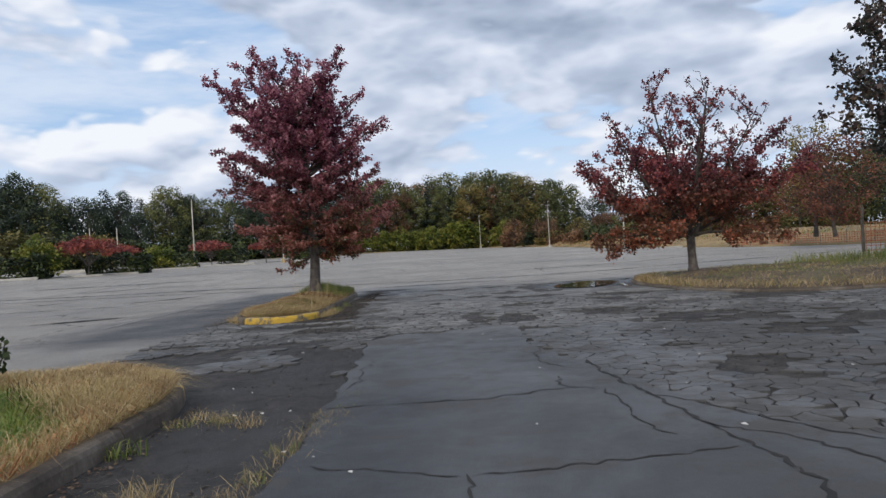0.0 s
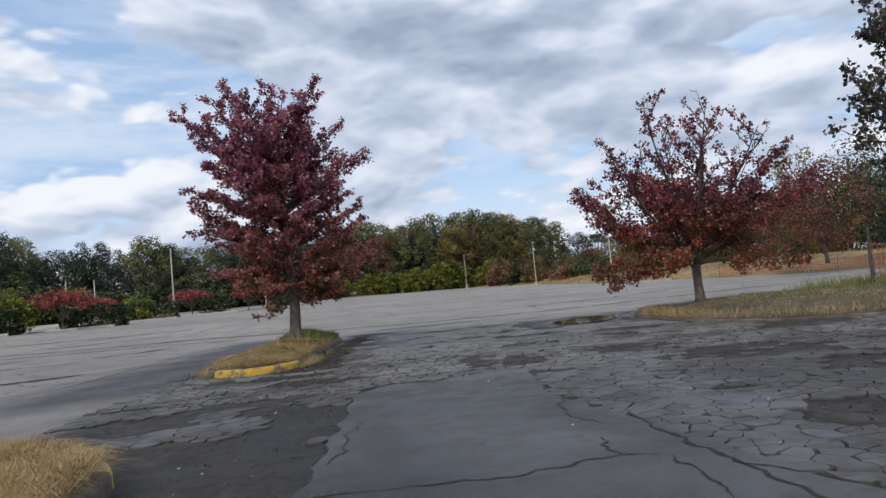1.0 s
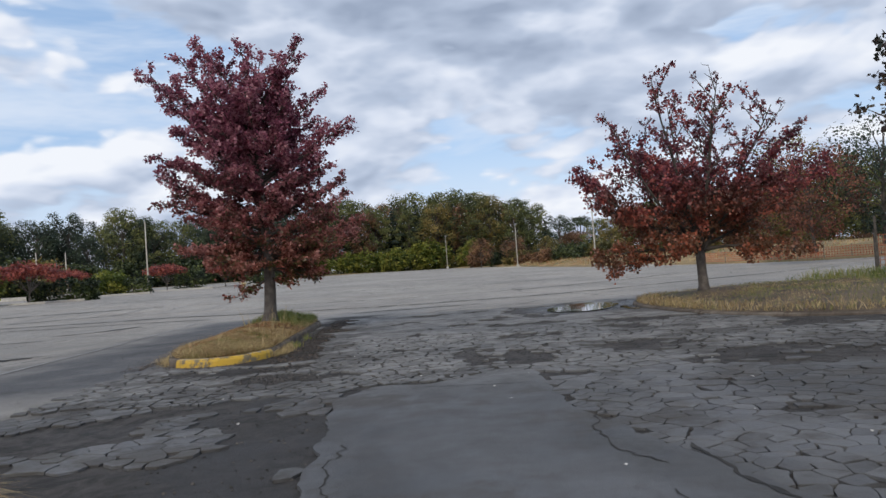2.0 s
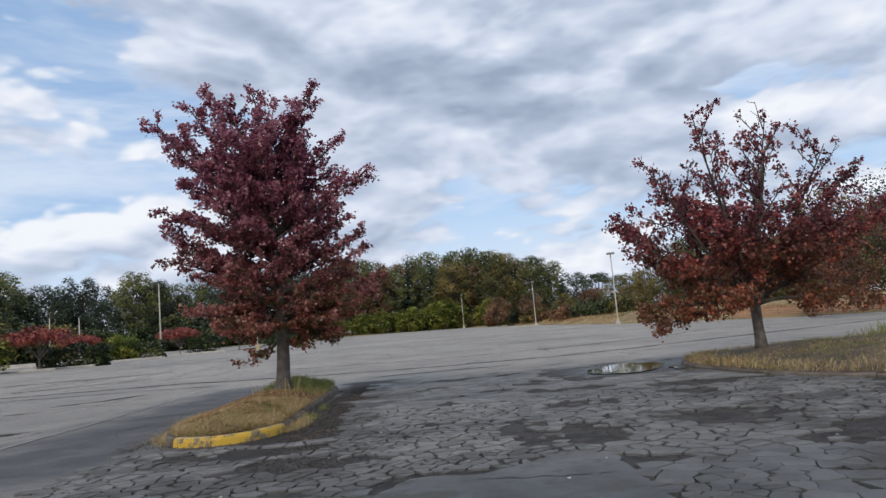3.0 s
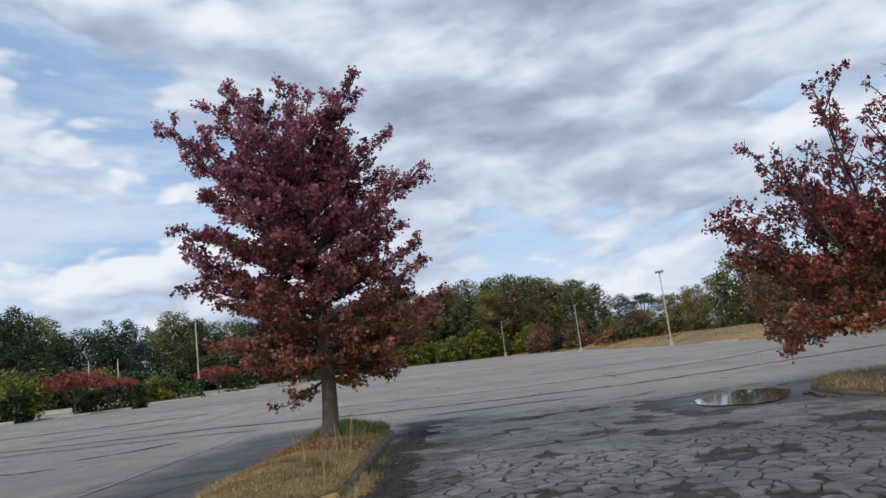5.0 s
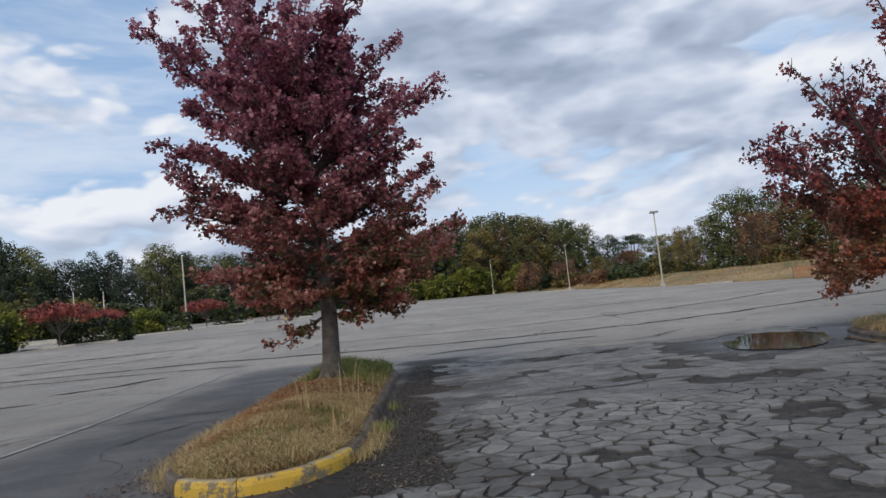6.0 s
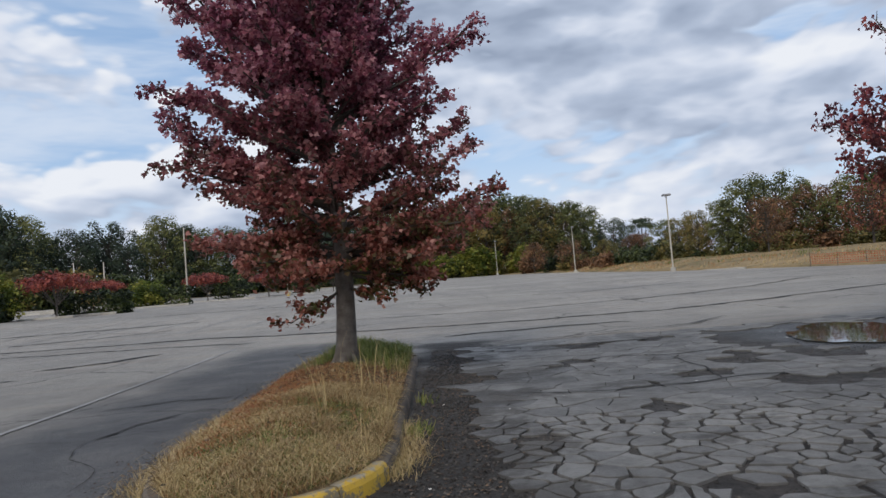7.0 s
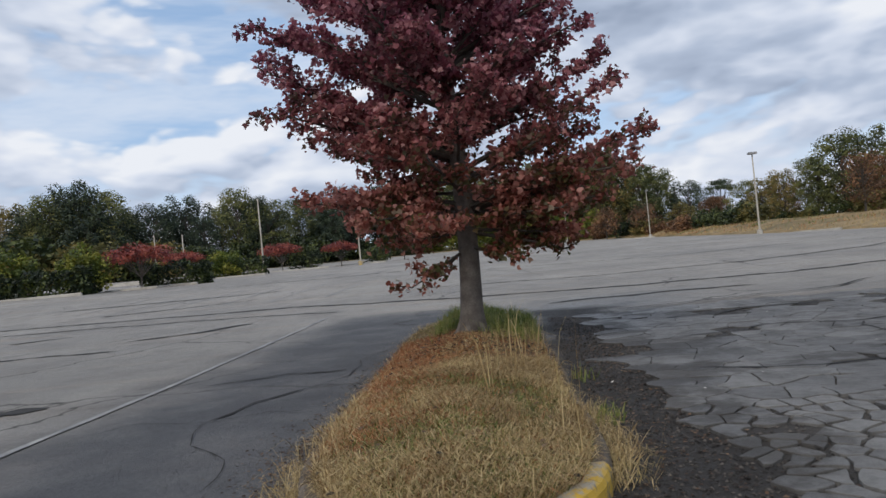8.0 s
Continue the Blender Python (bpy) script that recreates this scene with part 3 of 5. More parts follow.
def maple_a():
    """The maroon maple of the near island."""
    rng = np.random.default_rng(11)
    base = (-4.53, 24.9, 0.36)
    tree = thing("maple_tree", "maroon-leaved maple with a grey trunk on the near island", "tree", base)
    spots = []
    stem = [Vector((0.06 * math.sin(z * 0.9), 0.05 * math.sin(z * 1.3), z)) for z in np.linspace(-0.1, 6.8, 16)]
    stem_r = [0.27, 0.185, 0.17, 0.16] + [0.15 * (1 - i / 12.5) + 0.012 for i in range(12)]
    trunk = Shape()
    trunk.tube(stem, stem_r, 12)
    for k in range(6):
        a = k * 1.05 + 0.3
        trunk.tube([(0.13 * math.cos(a), 0.13 * math.sin(a), 0.22), (0.22 * math.cos(a), 0.22 * math.sin(a), 0.05), (0.42 * math.cos(a), 0.42 * math.sin(a), -0.06)], [0.07, 0.06, 0.02], 6)
    part("trunk", trunk, BARK, tree, "grey-brown ribbed trunk", True)

    heights = [0.9, 1.5, 2.3, 3.2, 4.0, 5.0, 6.0, 6.8, 7.6]
    west = [1.0, 1.5, 2.0, 2.3, 2.5, 2.3, 2.05, 1.9, 1.5]
    east = [1.2, 2.1, 2.7, 2.4, 2.2, 2.1, 1.75, 1.45, 1.1]
    tips = []
    for k in range(96):
        zt = 1.45 + 6.1 * ((k + 0.5) / 96) ** 0.94
        a = k * 2.399 + rng.uniform(-0.35, 0.35)
        share = 0.5 + 0.5 * math.cos(a)
        r = (float(np.interp(zt, heights, west)) * (1 - share) + float(np.interp(zt, heights, east)) * share) * rng.uniform(0.60, 1.06)
        tips.append((math.cos(a) * r, math.sin(a) * r, zt))
    # limbs and leaders that stand out of the crown
    tips += [(-2.95, -0.2, 7.5), (-2.5, 0.2, 7.3), (-2.0, -0.2, 8.0), (-1.5, 0.1, 8.45), (-1.2, -0.3, 8.0), (-0.4, 0.1, 8.4), (0.25, -0.3, 7.9), (1.4, 0.0, 8.3), (1.1, 0.2, 7.9), (0.95, -0.3, 7.3),
             (1.95, 0.1, 6.75), (2.65, -0.1, 5.8), (2.25, 0.3, 5.5), (-2.4, 0.3, 5.85), (-2.75, -0.3, 4.95), (-3.25, 0.1, 4.2), (-2.6, -0.5, 3.7), (2.45, 0.1, 4.05), (2.55, -0.5, 3.4),
             (2.85, -0.2, 2.75), (2.55, 0.4, 2.4), (2.1, -0.9, 1.9), (-2.3, -0.6, 2.2), (-1.3, 0.2, 1.5), (-0.8, -0.5, 0.8), (1.6, -0.3, 1.25), (0.8, -0.6, 1.05), (-1.8, 0.7, 1.9)]
    for x, y, zt in tips:
        r = math.hypot(x, y)
        up = float(np.interp(zt, [0.8, 1.6, 2.5, 3.8, 5.6, 6.9, 8.0], [-0.45, -0.02, 0.22, 0.38, 0.62, 1.0, 1.7]))
        z0 = min(max(zt - r * up, 1.35), 6.7)
        p, _ = along(stem, (z0 + 0.1) / 6.9)
        way = Vector((x, y, zt)) - p
        leafy_limb(tree, spots, p, way, way.length, 0.018 + 0.010 * way.length, 0.0, rng, 108, 0.060, 0.20, rate=6.6, reach=(0.24, 0.20), level=0.18, bend=0.028)
    tagged(part("crown", leaves_mesh("crown", spots, rng.uniform(0.060, 0.118, len(spots)), MAROON, rng, LEAF, 0.6, 0.15), MAROON, tree, "dense maroon and rust leaves"), kind="stuff")
    return len(spots)


def maple_b():
    """The thinner red tree of the eastern island."""
    rng = np.random.default_rng(23)
    base = (8.75, 25.5, 0.33)
    tree = thing("red_tree", "spreading red-leaved tree with sparse bare upper twigs on a long island", "tree", base)
    trunk, spots = Shape(), []
    trunk.tube([(0, 0, -0.1), (0, 0, 0.12), (-0.02, 0, 0.6), (-0.03, 0, 1.25)], [0.24, 0.165, 0.14, 0.15], 12)
    part("trunk", trunk, BARK, tree, "grey trunk", True)
    stems = []
    for k, (way, length) in enumerate((((-0.50, 0.1, 1.0), 5.0), ((-0.27, -0.25, 1.0), 5.5), ((-0.08, 0.25, 1.0), 5.0), ((0.10, -0.1, 1.0), 5.4), ((0.24, 0.2, 1.0), 5.2), ((0.45, -0.15, 0.95), 5.2), ((-0.80, -0.2, 0.78), 4.4), ((0.02, -0.4, 1.0), 4.4))):
        pts = limb((-0.03, 0, 1.05), way, length, 0.10, rng, 0.03, 8)
        wood = Shape()
        wood.tube(pts, [0.070 * (1 - 0.90 * i / 8) + 0.005 for i in range(9)], 7)
        part("stem", wood, DARK_BARK, tree)
        stems.append(pts)
    for s, pts in enumerate(stems):
        for j in range(14):
            t = 0.10 + 0.9 * (j + rng.random()) / 14
            p, d = along(pts, min(t, 0.99))
            a = rng.uniform(0, 2 * math.pi)
            low = p.z < 3.4
            way = Vector((math.cos(a), math.sin(a), 0.18 if low else 0.75)) + d * 0.4
            length = (2.4 if low else 1.55) * (1.15 - 0.55 * t) * rng.uniform(0.7, 1.15)
            sparse = 0.05 if low else (0.55 if s in (3, 4) else 0.18)
            leafy_limb(tree, spots, p, way, length, 0.018, 0.0 if low else 0.25, rng, 66, 0.065, 0.2, None, sparse, 5.0, (0.20, 0.20))
    for z, way, length in ((1.3, (-0.97, -0.1, 0.30), 4.4), (1.35, (-0.9, -0.35, 0.14), 4.0), (1.3, (-0.85, 0.4, 0.25), 3.8), (1.25, (-0.9, -0.15, -0.02), 3.0), (1.35, (0.95, 0.1, 0.33), 3.5),
                           (1.3, (0.9, -0.3, 0.16), 3.2), (1.3, (0.8, 0.5, 0.22), 3.2), (1.2, (0.5, -0.8, 0.15), 3.0), (1.3, (0.1, 0.95, 0.25), 3.4), (1.25, (-0.4, -0.85, 0.12), 3.0),
                           (1.6, (0.95, 0, 0.62), 5.0), (1.7, (0.85, -0.1, 0.75), 4.8), (1.4, (-0.93, 0.1, 0.55), 4.4), (1.5, (-0.3, -0.7, 0.5), 3.2), (1.5, (0.4, -0.7, 0.45), 3.2)):
        leafy_limb(tree, spots, (0, 0, z), way, length, 0.050, -0.3 if way[2] < 0.2 else 0.08, rng, 95, 0.085, 0.25, rate=5.0, reach=(0.26, 0.22), level=0.35)
    part("crown", leaves_mesh("crown", spots, rng.uniform(0.065, 0.125, len(spots)), RUSSET, rng, LEAF, 0.5), RUSSET, tree, "thinning red and russet leaves")
    return len(spots)




def maple_c():
    """The tall dusky tree further along the eastern island."""
    rng = np.random.default_rng(37)
    tree = thing("maple_tree", "tall dusky green and purple-leaved maple on the long island", "tree", (15.9, 20.6, 0.32))
    trunk, spots = Shape(), []
    stem = [Vector((0.07 * math.sin(z), 0.06 * math.sin(z * 1.4), z)) for z in np.linspace(-0.1, 10.4, 16)]
    trunk.tube(stem, [0.36, 0.25, 0.23, 0.22] + [0.20 * (1 - i / 12.5) + 0.015 for i in range(12)], 12)
    part("trunk", trunk, BARK, tree, "grey ribbed trunk", True)
    tips = []
    for k in range(66):
        zt = 3.6 + 8.2 * ((k + 0.5) / 66) ** 0.95
        a = k * 2.399 + rng.uniform(-0.35, 0.35)
        r = float(np.interp(zt, [3.0, 5.0, 7.5, 10, 12], [3.4, 4.4, 3.9, 2.8, 1.0])) * rng.uniform(0.65, 1.03)
        tips.append((math.cos(a) * r, math.sin(a) * r, zt))
    tips += [(-5.0, -0.7, 5.0), (-4.7, -0.3, 4.6), (-4.2, -0.6, 6.9), (-3.9, 0.2, 7.3)]
    for x, y, zt in tips:
        r = math.hypot(x, y)
        z0 = min(max(zt - r * float(np.interp(zt, [3, 6, 10, 12], [0.2, 0.45, 0.9, 1.8])), 2.4), 10.0)
        p, _ = along(stem, (z0 + 0.1) / 10.5)
        way = Vector((x, y, zt)) - p
        leafy_limb(tree, spots, p, way, way.length, 0.02 + 0.012 * way.length, 0.0, rng, 52, 0.10, 0.2)
    tagged(part("crown", leaves_mesh("crown", spots, rng.uniform(0.10, 0.18, len(spots)), DUSK, rng, KITE, 0.5), DUSK, tree, "dusky green leaves turning purple"), kind="stuff")


maple_a()
maple_b()
maple_c()


def far_tree(name, label, mat, height, width, seed, style="round", clumps=7500, at=(0, 0, 0), low=0.22, group="", size=None, bark=DARK_BARK):
    """A tree seen from far: tapered trunk, limbs, and a crown of many clumps of leaves with an uneven outline."""
    rng = np.random.default_rng(seed)
    tree = thing(name, label, "tree", at, group)
    trunk = Shape()
    r = 0.016 * height + 0.03
    stem = [Vector((0.02 * height * math.sin(3.1 * t + seed), 0.02 * height * math.sin(2.3 * t + seed * 2), t * height * 0.86 - 0.3)) for t in np.linspace(0, 1, 9)]
    trunk.tube(stem, [r * (1.25 if i == 0 else 1 - 0.105 * i) for i in range(9)], 7)
    blobs = []
    if style == "pine":
        for k in range(26):
            t = low + (0.98 - low) * k / 25
            reach = width * 0.5 * (1.08 - t) / (1.08 - low) * rng.uniform(0.6, 1.15)
            a = k * 2.4
            c = Vector((math.cos(a) * reach * 0.55, math.sin(a) * reach * 0.55, t * height))
            blobs.append((c, reach * 0.62 + 0.25, 0.30))
            trunk.tube([along(stem, min(t, 0.98))[0], c], [r * 0.22, 0.02], 4, False)
    elif style == "umbrella":
        for k in range(16):
            a, f = k * 2.4, math.sqrt((k + 0.5) / 16)
            c = Vector((math.cos(a) * f * width * 0.42, math.sin(a) * f * width * 0.42, height * (0.80 - 0.14 * f * f + rng.uniform(-0.04, 0.04))))
            blobs.append((c, width * 0.17 * rng.uniform(0.8, 1.2), 0.55))
            bough = Shape()
            bough.tube([along(stem, 0.35)[0], c], [r * 0.4, 0.02], 4, False)
            part("branch", bough, bark, tree)
    else:
        for k in range(40):
            t = low + (0.93 - low) * (k + 0.5) / 40
            bell = math.sin(math.pi * min(1, max(0.06, (t - low * 0.6) / (1.10 - low * 0.6)))) ** 0.7
            reach = width * 0.5 * bell
            a = k * 2.4 + rng.uniform(-0.4, 0.4)
            f = rng.uniform(0.35, 0.95)
            c = Vector((math.cos(a) * reach * f, math.sin(a) * reach * f, t * height))
            blobs.append((c, width * rng.uniform(0.09, 0.20), 0.8))
            trunk.tube([along(stem, min(0.95, t * 0.85))[0], c], [r * 0.3, 0.02], 4, False)
    part("trunk", trunk, bark, tree)
    weights = np.array([b[1] ** 2 for b in blobs])
    pick = rng.choice(len(blobs), clumps, p=weights / weights.sum())
    ways = rng.normal(size=(clumps, 3))
    ways /= np.linalg.norm(ways, axis=1)[:, None]
    depth = rng.uniform(0.66, 1.10, clumps) * (1 + 0.16 * np.sin(ways[:, 0] * 7 + ways[:, 2] * 9))
    mid = np.array([tuple(b[0]) for b in blobs])[pick]
    rad = np.array([b[1] for b in blobs])[pick] * depth
    squash = np.array([b[2] for b in blobs])[pick]
    pts = mid + ways * rad[:, None] * np.stack([np.ones(clumps), np.ones(clumps), squash], 1)
    s = size or 0.0195 * height
    part("crown", leaves_mesh("crown", pts, rng.uniform(0.5, 1.25, clumps) * s, mat, rng, KITE, 0.3, 0.3, outward=ways), mat, tree)
    return tree


def place(tree, x, y, turn, height, native, widen=1.0, sink=0.0):
    s = (1.10 if native > 1.5 else 1.0) * height / native
    z = float(land(x, y)) - sink
    return copy_thing(tree, pose(x, y, z, 0, 0, turn) @ Matrix.Diagonal((s * widen, s * widen, s, 1)))


PROTOS = [far_tree("woodland_tree", "tall green broadleaf tree at the wood's edge", WOOD_GREEN, 20, 12, 101, at=(-92, 141, 1.6)),
          far_tree("woodland_tree", "tall green broadleaf tree in the far wood", WOOD_GREEN, 20, 10, 102, at=(2, 222, 2.9), low=0.12),
          far_tree("pine_tree", "dark green pine in the wood", PINE_GREEN, 20, 9, 103, "pine", at=(14, 221, 2.9), low=0.15),
          far_tree("woodland_tree", "broadleaf tree turning olive and yellow", OLIVE, 20, 11, 104, at=(-104, 146, 1.6), low=0.12),
          far_tree("woodland_tree", "broadleaf tree in rust-brown autumn leaf", RUST, 20, 11, 105, at=(9.5, 226, 3.0), low=0.14),
          far_tree("pine_tree", "tall dark pine at the wood's edge", PINE_GREEN, 20, 11, 106, at=(-84, 139, 1.6), low=0.18)]
for tree in PROTOS:
    tagged(tree, group="trees of the surrounding wood")


def wood_row(xs, ys, tops, step, kinds, seed, sink=0.3, widen=1.0, least=0.76):
    """A row of trees along a line whose tops follow a skyline."""
    rng = np.random.default_rng(seed)
    dist = np.concatenate([[0], np.cumsum(np.hypot(np.diff(xs), np.diff(ys)))])
    d = rng.uniform(0, step)
    while d < dist[-1]:
        x, y = np.interp(d, dist, xs) + rng.normal() * 0.8, np.interp(d, dist, ys) + rng.normal() * 1.5
        top = np.interp(d, dist, tops) * rng.uniform(least, 1.05)
        place(PROTOS[kinds[rng.integers(len(kinds))]], float(x), float(y), rng.uniform(0, 360), float(top - land(x, y)), 20, widen * rng.uniform(0.85, 1.2), sink)
        d += step * rng.uniform(0.75, 1.25)


# western wood: front and back rows
wood_row([-150, -112, -96], [128, 132, 136], [14, 15, 13], 6, [5, 3, 5], 1)
wood_row([-96, -86, -78, -66, -52, -40, -30], [140, 140, 142, 150, 160, 176, 190], [23.0, 21.5, 19.5, 18.5, 19, 20, 20.5], 4.6, [5, 5, 5, 0, 5], 2)
wood_row([-170, -100, -60, -30], [146, 150, 162, 200], [16, 21, 19, 21], 7, [5], 3, widen=1.2)
# far northern wood
wood_row([-30, -14, 0, 12, 24, 34, 42, 48], [205, 214, 219, 219, 214, 210, 208, 206], [22, 24, 24.5, 24.5, 24, 21, 14, 10], 4.6, [0, 1, 2, 2, 1, 3, 4], 4, least=0.84)
wood_row([-34, -10, 12, 36, 60], [222, 230, 234, 230, 226], [25, 26.5, 27.0, 22, 11], 6.5, [1, 0, 4, 0, 5], 5, widen=1.2, least=0.92)
# eastern wood
wood_row([30, 36, 44], [178, 160, 146], [10, 9.5, 10.5], 4.6, [4, 3, 1, 4], 6, widen=1.2)
wood_row([36, 42, 50, 58, 66, 78], [130, 126, 120, 112, 102, 90], [11.5, 13, 13.5, 13.5, 14, 14.5], 4.2, [3, 1, 4, 4, 0], 7, widen=1.15)
wood_row([40, 60, 80, 110], [150, 138, 118, 96], [10, 13, 14, 14], 8, [1, 3, 0], 8, widen=1.3)

# ---- shrubs and hedges of the western rows ----
def shrub(name, label, mat, width, depth, height, at, seed, clumps=1600, turn=0.0, boxy=False, group="", size=0.27):
    """A bush of many small leaf clumps on short stems."""
    rng = np.random.default_rng(seed)
    x, y = at
    bush = thing(name, label, "hedge" if boxy else "shrub", (x, y, float(land(x, y))), group)
    bush.rotation_euler = (0, 0, radians(turn))
    stems = Shape()
    for k in range(7):
        a, f = k * 2.4, math.sqrt((k + 0.5) / 7) * 0.3
        stems.tube([(math.cos(a) * f * width * 0.4, math.sin(a) * f * depth * 0.4, -0.1), (math.cos(a) * f * width, math.sin(a) * f * depth, height * 0.6)], [0.05, 0.015], 5)
    part("stem", stems, DARK_BARK, bush)
    if boxy:
        pts = rng.uniform(-1, 1, (clumps, 3))
        axis = rng.integers(0, 3, clumps)
        pts[np.arange(clumps), axis] = np.sign(pts[np.arange(clumps), axis]) * rng.uniform(0.75, 1.05, clumps)
        pts[:, 2] = (pts[:, 2] + 1) / 2
        pts *= (width / 2, depth / 2, height)
        pts[:, 2] *= 1 + 0.14 * np.sin(pts[:, 0] * 1.7 + seed) + 0.08 * np.sin(pts[:, 0] * 4.1)
    else:
        ways = rng.normal(size=(clumps, 3))
        ways /= np.linalg.norm(ways, axis=1)[:, None]
        rad = rng.uniform(0.6, 1.05, clumps) * (1 + 0.16 * np.sin(ways[:, 0] * 6 + seed) + 0.14 * np.sin(ways[:, 2] * 7 + ways[:, 1] * 5))
        pts = ways * rad[:, None] * (width / 2, depth / 2, height * 0.55)
        pts[:, 2] = np.maximum(pts[:, 2] + height * 0.48, rng.uniform(0.02, 0.3, clumps))
    part("foliage", leaves_mesh("foliage", pts, rng.uniform(0.6, 1.4, clumps) * size, mat, rng, KITE, 0.0, 0.2), mat, bush)
    return bush


ROW = "shrubs of the western parking rows"
shrub("hedge", "dark clipped evergreen hedge at the lot's edge", HEDGE, 10.5, 3.0, 2.0, (-45.6, 70.5), 201, 6500, 8, True, ROW)
shrub("hedge", "dark low hedge at the foot of a red tree", HEDGE, 6.4, 2.6, 2.0, (-36.6, 79), 202, 3600, -4, True, ROW)
shrub("bush", "rounded yellow-green bush behind the hedge", LIME, 4.8, 3.6, 3.9, (-42.0, 72.8), 203, 3400, 0, False, ROW)
shrub("bush", "tall yellow-green bush in the hedge row", LIME, 4.4, 3.4, 4.1, (-48.6, 72.0), 204, 3000, 30, False, ROW)
shrub("bush", "rounded green bush beside a lamp post", LIME, 4.6, 3.4, 3.0, (-39.4, 97), 205, 2800, 0, False, ROW)
shrub("hedge", "dark green low hedge beside a lamp post", HEDGE, 4.0, 2.8, 1.9, (-36.6, 97.5), 206, 1500, 0, True, ROW)
shrub("bush", "dark green bush between red trees", HEDGE, 5.5, 3.4, 3.2, (-33.2, 111), 207, 1600, 0, False, ROW)
shrub("bush", "green bush at the far end of the row", HEDGE, 5.0, 3.4, 2.6, (-25.5, 124), 208, 1500, 0, False, ROW)
shrub("bush", "green bush at the edge of the wood", OLIVE, 6.5, 4.5, 4.5, (-58, 82), 209, 2200, 0, False, ROW)


def red_tree(x, y, height, width, seed):
    tree = far_tree("crape_myrtle", "low umbrella-shaped tree with dark red leaves", RED, height, width, seed, "umbrella", 2600, (x, y, float(land(x, y))), 0.4, ROW, 0.26, BARK)
    return tree


red_tree(-38.2, 75.5, 4.5, 6.4, 301)
red_tree(-46.4, 101, 3.9, 5.4, 302)
red_tree(-37.0, 111, 4.3, 6.4, 303)
red_tree(-29.6, 116, 4.0, 5.4, 304)
red_tree(-22.0, 128, 4.0, 5.2, 305)

# understorey along the woods
UNDER = [shrub("bush", "yellow-green thicket at the foot of the wood", LIME, 8, 6, 6.5, (-4.5, 206), 221, 2200, 0, False, "", 0.5),
         shrub("bush", "dark green thicket at the foot of the wood", HEDGE, 8, 6, 5.0, (-60, 134), 222, 2200, 0, False, "", 0.5),
         shrub("bush", "brown thicket at the foot of the wood", RUST, 7, 6, 4.5, (18, 196), 223, 2000, 0, False, "", 0.45),
         shrub("bush", "olive thicket at the foot of the wood", OLIVE, 7, 6, 4.5, (46, 116), 224, 2000, 0, False, "", 0.4)]
for bush in UNDER:
    tagged(bush, group="thickets along the wood")


def thicket(xs, ys, step, kinds, seed, scale=1.0):
    rng = np.random.default_rng(seed)
    dist = np.concatenate([[0], np.cumsum(np.hypot(np.diff(xs), np.diff(ys)))])
    d = rng.uniform(0, step)
    while d < dist[-1]:
        x, y = float(np.interp(d, dist, xs) + rng.normal()), float(np.interp(d, dist, ys) + rng.normal())
        s = scale * rng.uniform(0.6, 1.15)
        place(UNDER[kinds[rng.integers(len(kinds))]], x, y, rng.uniform(0, 360), s, 1.0, rng.uniform(0.9, 1.3), 0.2)
        d += step * rng.uniform(0.7, 1.3)


thicket([-150, -96, -62, -44, -30], [122, 130, 137, 168, 188], 5.5, [1, 1, 3], 31, 1.1)
thicket([-28, -12, 0, 10, 20], [196, 208, 211, 212, 206], 5.0, [0, 1, 0, 3], 32, 1.1)
thicket([22, 27, 32, 38, 50, 64, 80], [196, 172, 146, 128, 114, 100, 84], 4.6, [2, 3, 1, 3], 33, 0.9)
thicket([-92, -74, -58], [120, 124, 126], 6.0, [1, 3], 34, 1.5)

# trees that stand before the eastern wood
far_tree("maple_tree", "maroon-brown tree behind the dry grass bank", BRICK, 8.8, 8.4, 311, "round", 6500, (34.0, 62, 1.2), 0.16, "", 0.20)
far_tree("woodland_tree", "dark green tree at the lot's eastern edge", PINE_GREEN, 11.5, 9, 312, "round", 4600, (40.5, 62, 1.4), 0.08, "", 0.24)
far_tree("woodland_tree", "tall brown-green tree beside the dark one", OLIVE, 10.6, 5.6, 313, "round", 3600, (34.0, 65, 1.3), 0.2, "", 0.22)
far_tree("woodland_tree", "slender brown tree with a thin crown on the verge", RUST, 8.5, 6.5, 314, "round", 1500, (40.5, 108, 1.4), 0.3, "", 0.3)
far_tree("woodland_tree", "small russet tree on the verge", BRICK, 8.8, 7.0, 315, "round", 2000, (50.5, 101, 1.6), 0.3, "", 0.3)
far_tree("woodland_tree", "large grey-green tree above its neighbours", WOOD_GREEN, 14.6, 9.5, 316, "round", 5200, (49.5, 124, 0.9), 0.3, "", 0.34)
far_tree("woodland_tree", "small brown tree at the far verge", RUST, 7.5, 8.0, 317, "round", 1700, (25.5, 176, 1.6), 0.25, "", 0.4)
far_tree("woodland_tree", "small brown tree at the far verge", RUST, 7.5, 7.0, 318, "round", 1700, (17.5, 180, 2.0), 0.25, "", 0.4)
far_tree("pine_tree", "lone thin pine above the far trees", PINE_GREEN, 13.2, 6.5, 319, "umbrella", 1500, (40.0, 168, 1.6), 0.74, "", 0.34)


